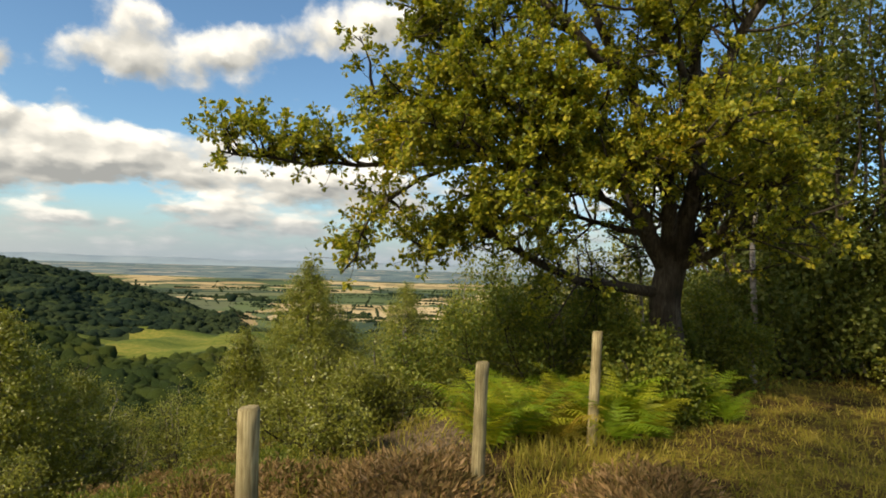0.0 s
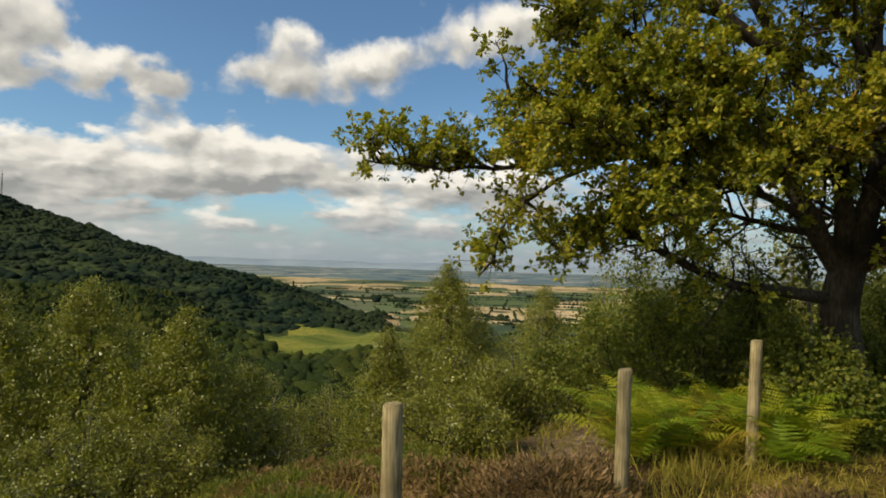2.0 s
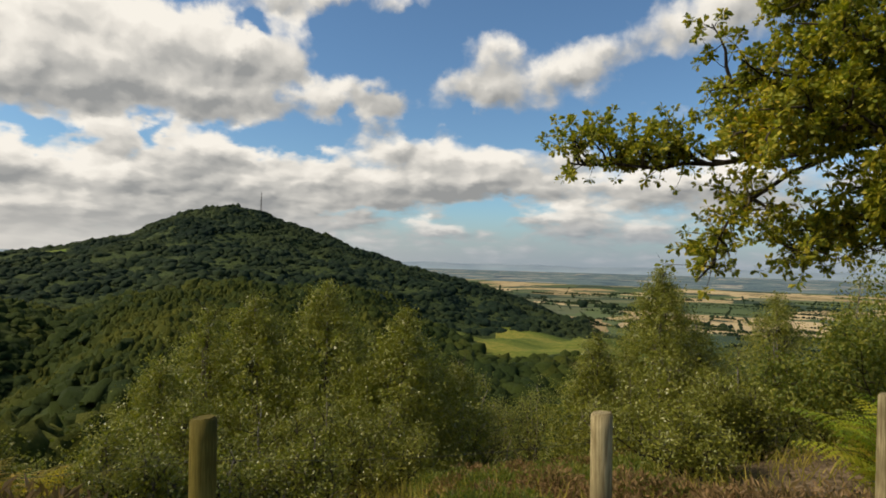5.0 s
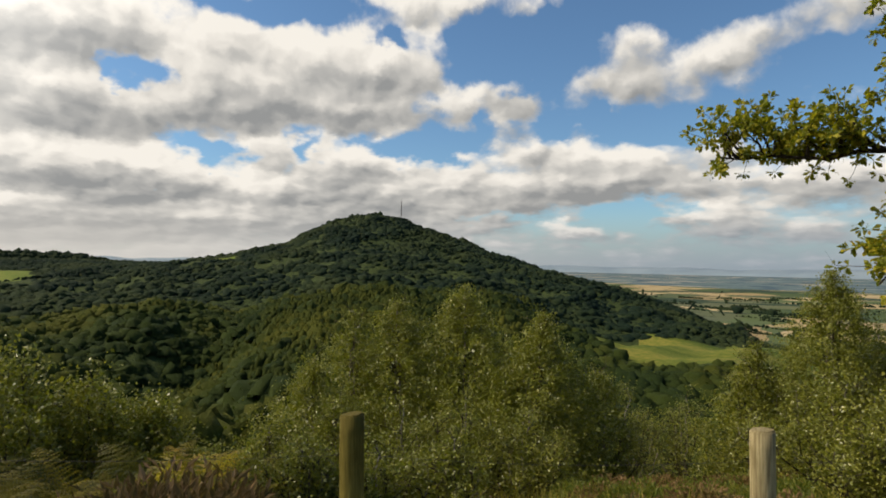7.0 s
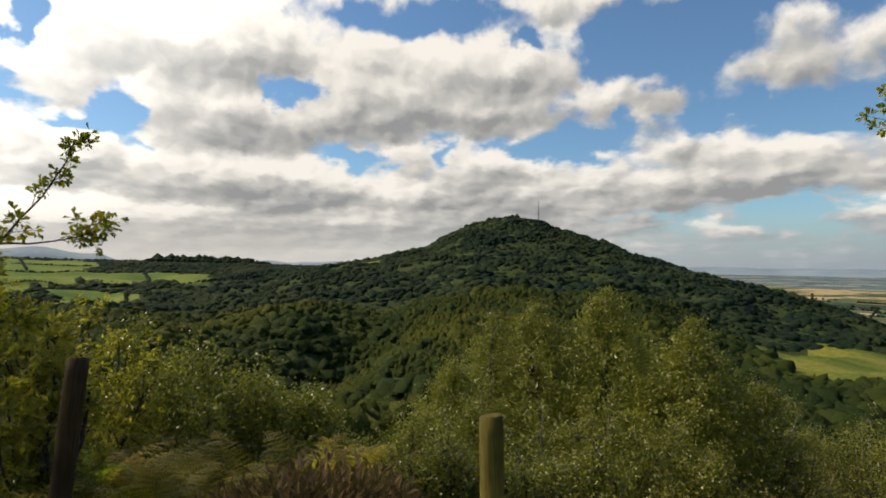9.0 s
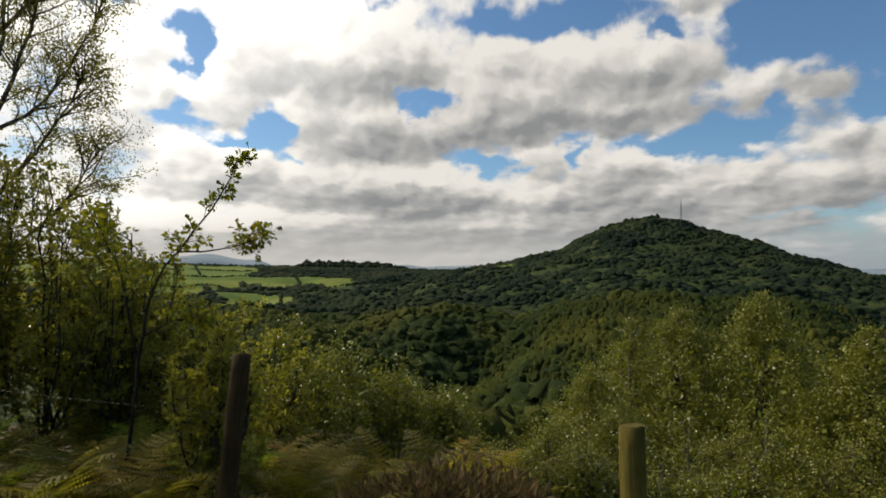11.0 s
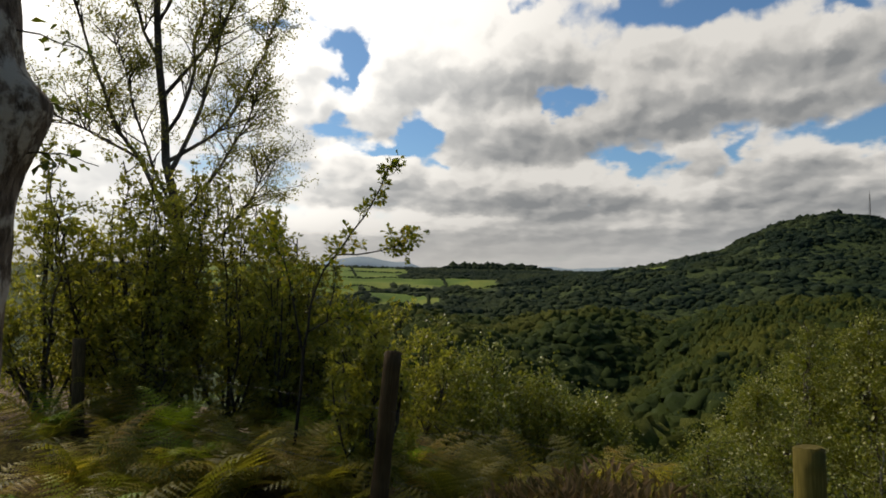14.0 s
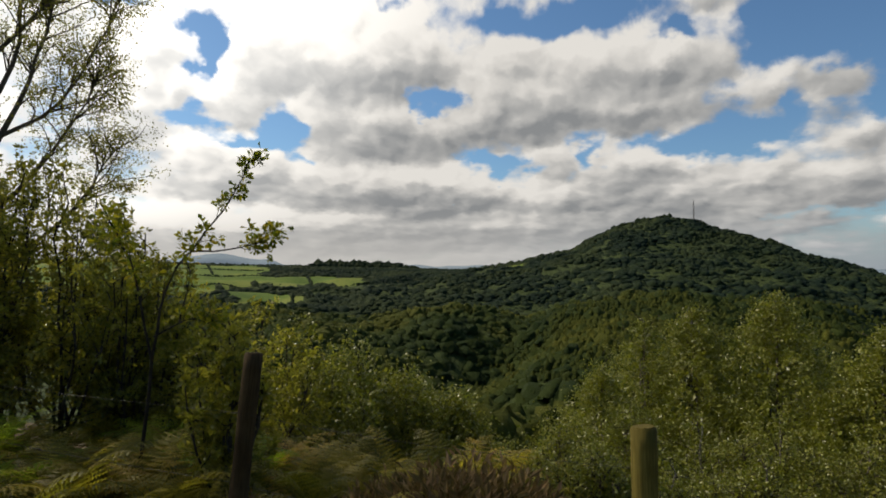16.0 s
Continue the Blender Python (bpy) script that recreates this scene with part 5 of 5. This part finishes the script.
def heather_mesh(rng, mat):
    """A clump of heather: a low cushion of hundreds of upright sprigs."""
    n = 850
    a, q = rng.uniform(0, 2 * np.pi, n), np.sqrt(rng.uniform(0, 1, n))
    dome = 0.27 * (1 - 0.75 * q * q) * rng.uniform(0.5, 1.1, n)
    at = np.stack([np.cos(a) * q * 0.32, np.sin(a) * q * 0.32, dome], -1) + rng.normal(size=(n, 3)) * 0.015
    lean = np.stack([np.cos(a) * q * 1.4, np.sin(a) * q * 1.4, 1.5 + 0 * a], -1)
    v, f = leaves(rng, at, 0.05, spread=0.14, aim_at=lean)
    vs, fs = lump(rng, 3, 0.35)
    low = mesh_of("cushion", vs * (0.24, 0.24, 0.14), fs, mat)
    return low, mesh_of("sprig", v, f, mat)


heath_rng = np.random.default_rng(88)
HEATHS = [heather_mesh(heath_rng, HEATHER) for _ in range(4)] + [heather_mesh(heath_rng, BUSH_LEAF) for _ in range(3)]


def make_heather(az, r, size, green=False):
    at = spot(az, 0, r)
    at.z = float(land_height(at.x, at.y)) - 0.03
    if green:
        clump = thing("bilberry_clump", "low green bilberry clump on the bank", "bilberry", "bilberry clumps", at)
    else:
        clump = thing("heather_clump", "faded brown and pink heather clump on the bank", "heather", "heather clumps", at)
    low, sprigs = HEATHS[heath_rng.integers(4, 7) if green else heath_rng.integers(0, 4)]
    turn = pose(0, 0, 0, 0, 0, heath_rng.uniform(0, 360)) @ Matrix.Diagonal((size * 1.2, size * 1.2, size, 1))
    part("cushion", low, clump).matrix_basis = turn
    ob = part("sprig", sprigs, clump)
    ob.matrix_basis = turn
    tagged(ob, kind="stuff")


for az, r, size in [(-4, 4.0, 1.35), (-2, 4.2, 1.15), (-6.5, 4.0, 1.25), (0, 4.0, 1.0), (-26, 4.1, 1.3), (-28.5, 4.2, 1.1), (-23.5, 4.3, 0.8), (64, 3.5, 1.75), (66.5, 3.4, 1.6), (61.8, 3.6, 1.55), (69, 3.5, 1.4), (59.5, 3.7, 1.2),
                    (74, 3.4, 1.1), (66, 3.9, 1.2), (72, 3.8, 1.0), (59, 4.2, 1.0), (-8, 4.6, 1.0), (3, 4.4, 0.9)]:
    make_heather(az, r, size)
for _ in range(100):
    az = heath_rng.uniform(6, 27)
    make_heather(az, heath_rng.uniform(3.8, 13), heath_rng.uniform(0.5, 1.0), heath_rng.uniform() < 0.5)


def make_grass():
    rng = np.random.default_rng(99)
    n = 48000
    az = np.where(rng.uniform(size=n) < 0.7, rng.uniform(-62, -14, n), rng.uniform(-14, 62, n))
    r = 2.6 + 12 * rng.uniform(size=n) ** 1.5
    x, y = -np.sin(np.radians(az)) * r, np.cos(np.radians(az)) * r
    s = (y - x) / math.sqrt(2) - 2.5
    keep = noise_keep(x, y, rng)
    x, y, s = x[keep], y[keep], s[keep]
    at = np.stack([x, y, land_height(x, y) - 0.01], -1)
    k = len(at)
    tall = rng.uniform(0.02, 0.12, k) + 0.2 * (s > -0.4) * rng.uniform(0, 1, k)
    way = unit(np.stack([rng.normal(size=k) * 0.4, rng.normal(size=k) * 0.4, np.ones(k)], -1))
    side = unit(np.cross(way, rng.normal(size=(k, 3)))) * 0.005
    tip = at + way * tall[:, None] + rng.normal(size=(k, 3)) * 0.02
    mid = at + way * (tall * 0.5)[:, None]
    v = np.stack([at - side, at + side, mid + side * 0.8, tip, mid - side * 0.8], 1).reshape(-1, 3)
    f = (np.arange(k) * 5)[:, None, None] + np.array([(0, 1, 2), (0, 2, 4), (4, 2, 3)])[None]
    tagged(new("grass", mesh_of("grass", v, f.reshape(-1, 3), GRASS)), "rough short grass along the path and fence", "grass", kind="stuff")
    n = 2600
    az, r = rng.uniform(-60, -20, n), 3.2 + 8 * rng.uniform(size=n)
    x, y = -np.sin(np.radians(az)) * r, np.cos(np.radians(az)) * r
    at = np.stack([x, y, land_height(x, y) + 0.02], -1)
    v, f = leaves(rng, at, 0.08, "oak", aim_at=np.zeros(3))
    v[:, 2] = np.repeat(at[:, 2], 6) + (v[:, 2] - np.repeat(at[:, 2], 6)) * 0.2
    tagged(new("leaf_litter", mesh_of("leaf_litter", v, f, BROWN_FERN)), "fallen yellow and brown leaves on the path", "leaves", kind="stuff")


def noise_keep(x, y, rng):
    return np.sin(x * 2.1 + np.sin(y * 1.7)) * np.sin(y * 1.9 + 1) + rng.uniform(-1, 1, len(x)) > -0.5


make_grass()

# ---- far things ----


def make_mast():
    at = spot(43.5, 0, 1690)
    at.z = float(land_height(at.x, at.y))
    mast = thing("radio_mast", "slender grey lattice mast on the hilltop", "mast", at=at)
    high, wide = 52, 2.2
    legs = []
    for k in range(3):
        a = 2 * math.pi * k / 3
        foot, head = np.array([math.cos(a) * wide, math.sin(a) * wide, 0]), np.array([math.cos(a) * 0.7, math.sin(a) * 0.7, high])
        legs.append((foot, head))
        part("leg", mesh_of("leg", *tubes([[(foot, 0.4), (head, 0.3)]], 5), WIRE), mast)
    for i in range(13):
        f, g = i / 13, (i + 1) / 13
        for k in range(3):
            p, q = legs[k], legs[(k + 1) % 3]
            part("brace", mesh_of("brace", *tubes([[(p[0] + (p[1] - p[0]) * f, 0.16), (q[0] + (q[1] - q[0]) * g, 0.16)]], 4), WIRE), mast)
    part("antenna", mesh_of("antenna", *tubes([[(np.array([0, 0, high]), 0.25), (np.array([0, 0, high + 9]), 0.15)]], 5), WIRE), mast)


make_mast()


def make_hills():
    """Low hills on the horizon, coloured for haze."""
    for a0, a1, base, top, seed in ((-70, 33, -0.9, 0.30, 3.0), (57, 76, -1.2, 0.55, 9.0), (77, 102, -0.9, 1.35, 14.0)):
        az = np.linspace(a0, a1, 160)
        el = np.array([top * (0.55 + 0.9 * noise.noise(Vector((a * 0.12, seed, 0))) + 0.25 * noise.noise(Vector((a * 0.5, seed, 4)))) for a in az])
        el = el * np.clip(np.minimum(az - a0, a1 - az) / 4, 0, 1) - 0.25
        rows = []
        for f, r in ((0.0, 4500), (0.6, 4650), (1.0, 4800), (0.3, 4890)):
            e = base + (el - base) * f
            rows.append(np.stack([-np.sin(np.radians(az)) * r, np.cos(np.radians(az)) * r, EYE + r * np.tan(np.radians(e))], -1))
        v = np.concatenate(rows)
        n = len(az)
        i, j = np.meshgrid(np.arange(3), np.arange(n - 1), indexing="ij")
        f = np.stack([i * n + j + 1, i * n + j, (i + 1) * n + j, (i + 1) * n + j + 1], -1).reshape(-1, 4)
        tagged(new("backdrop", mesh_of("backdrop", v, f, DISTANT, True)), "far hills on the horizon, coloured pale blue for haze", "hills", kind="structure")


make_hills()
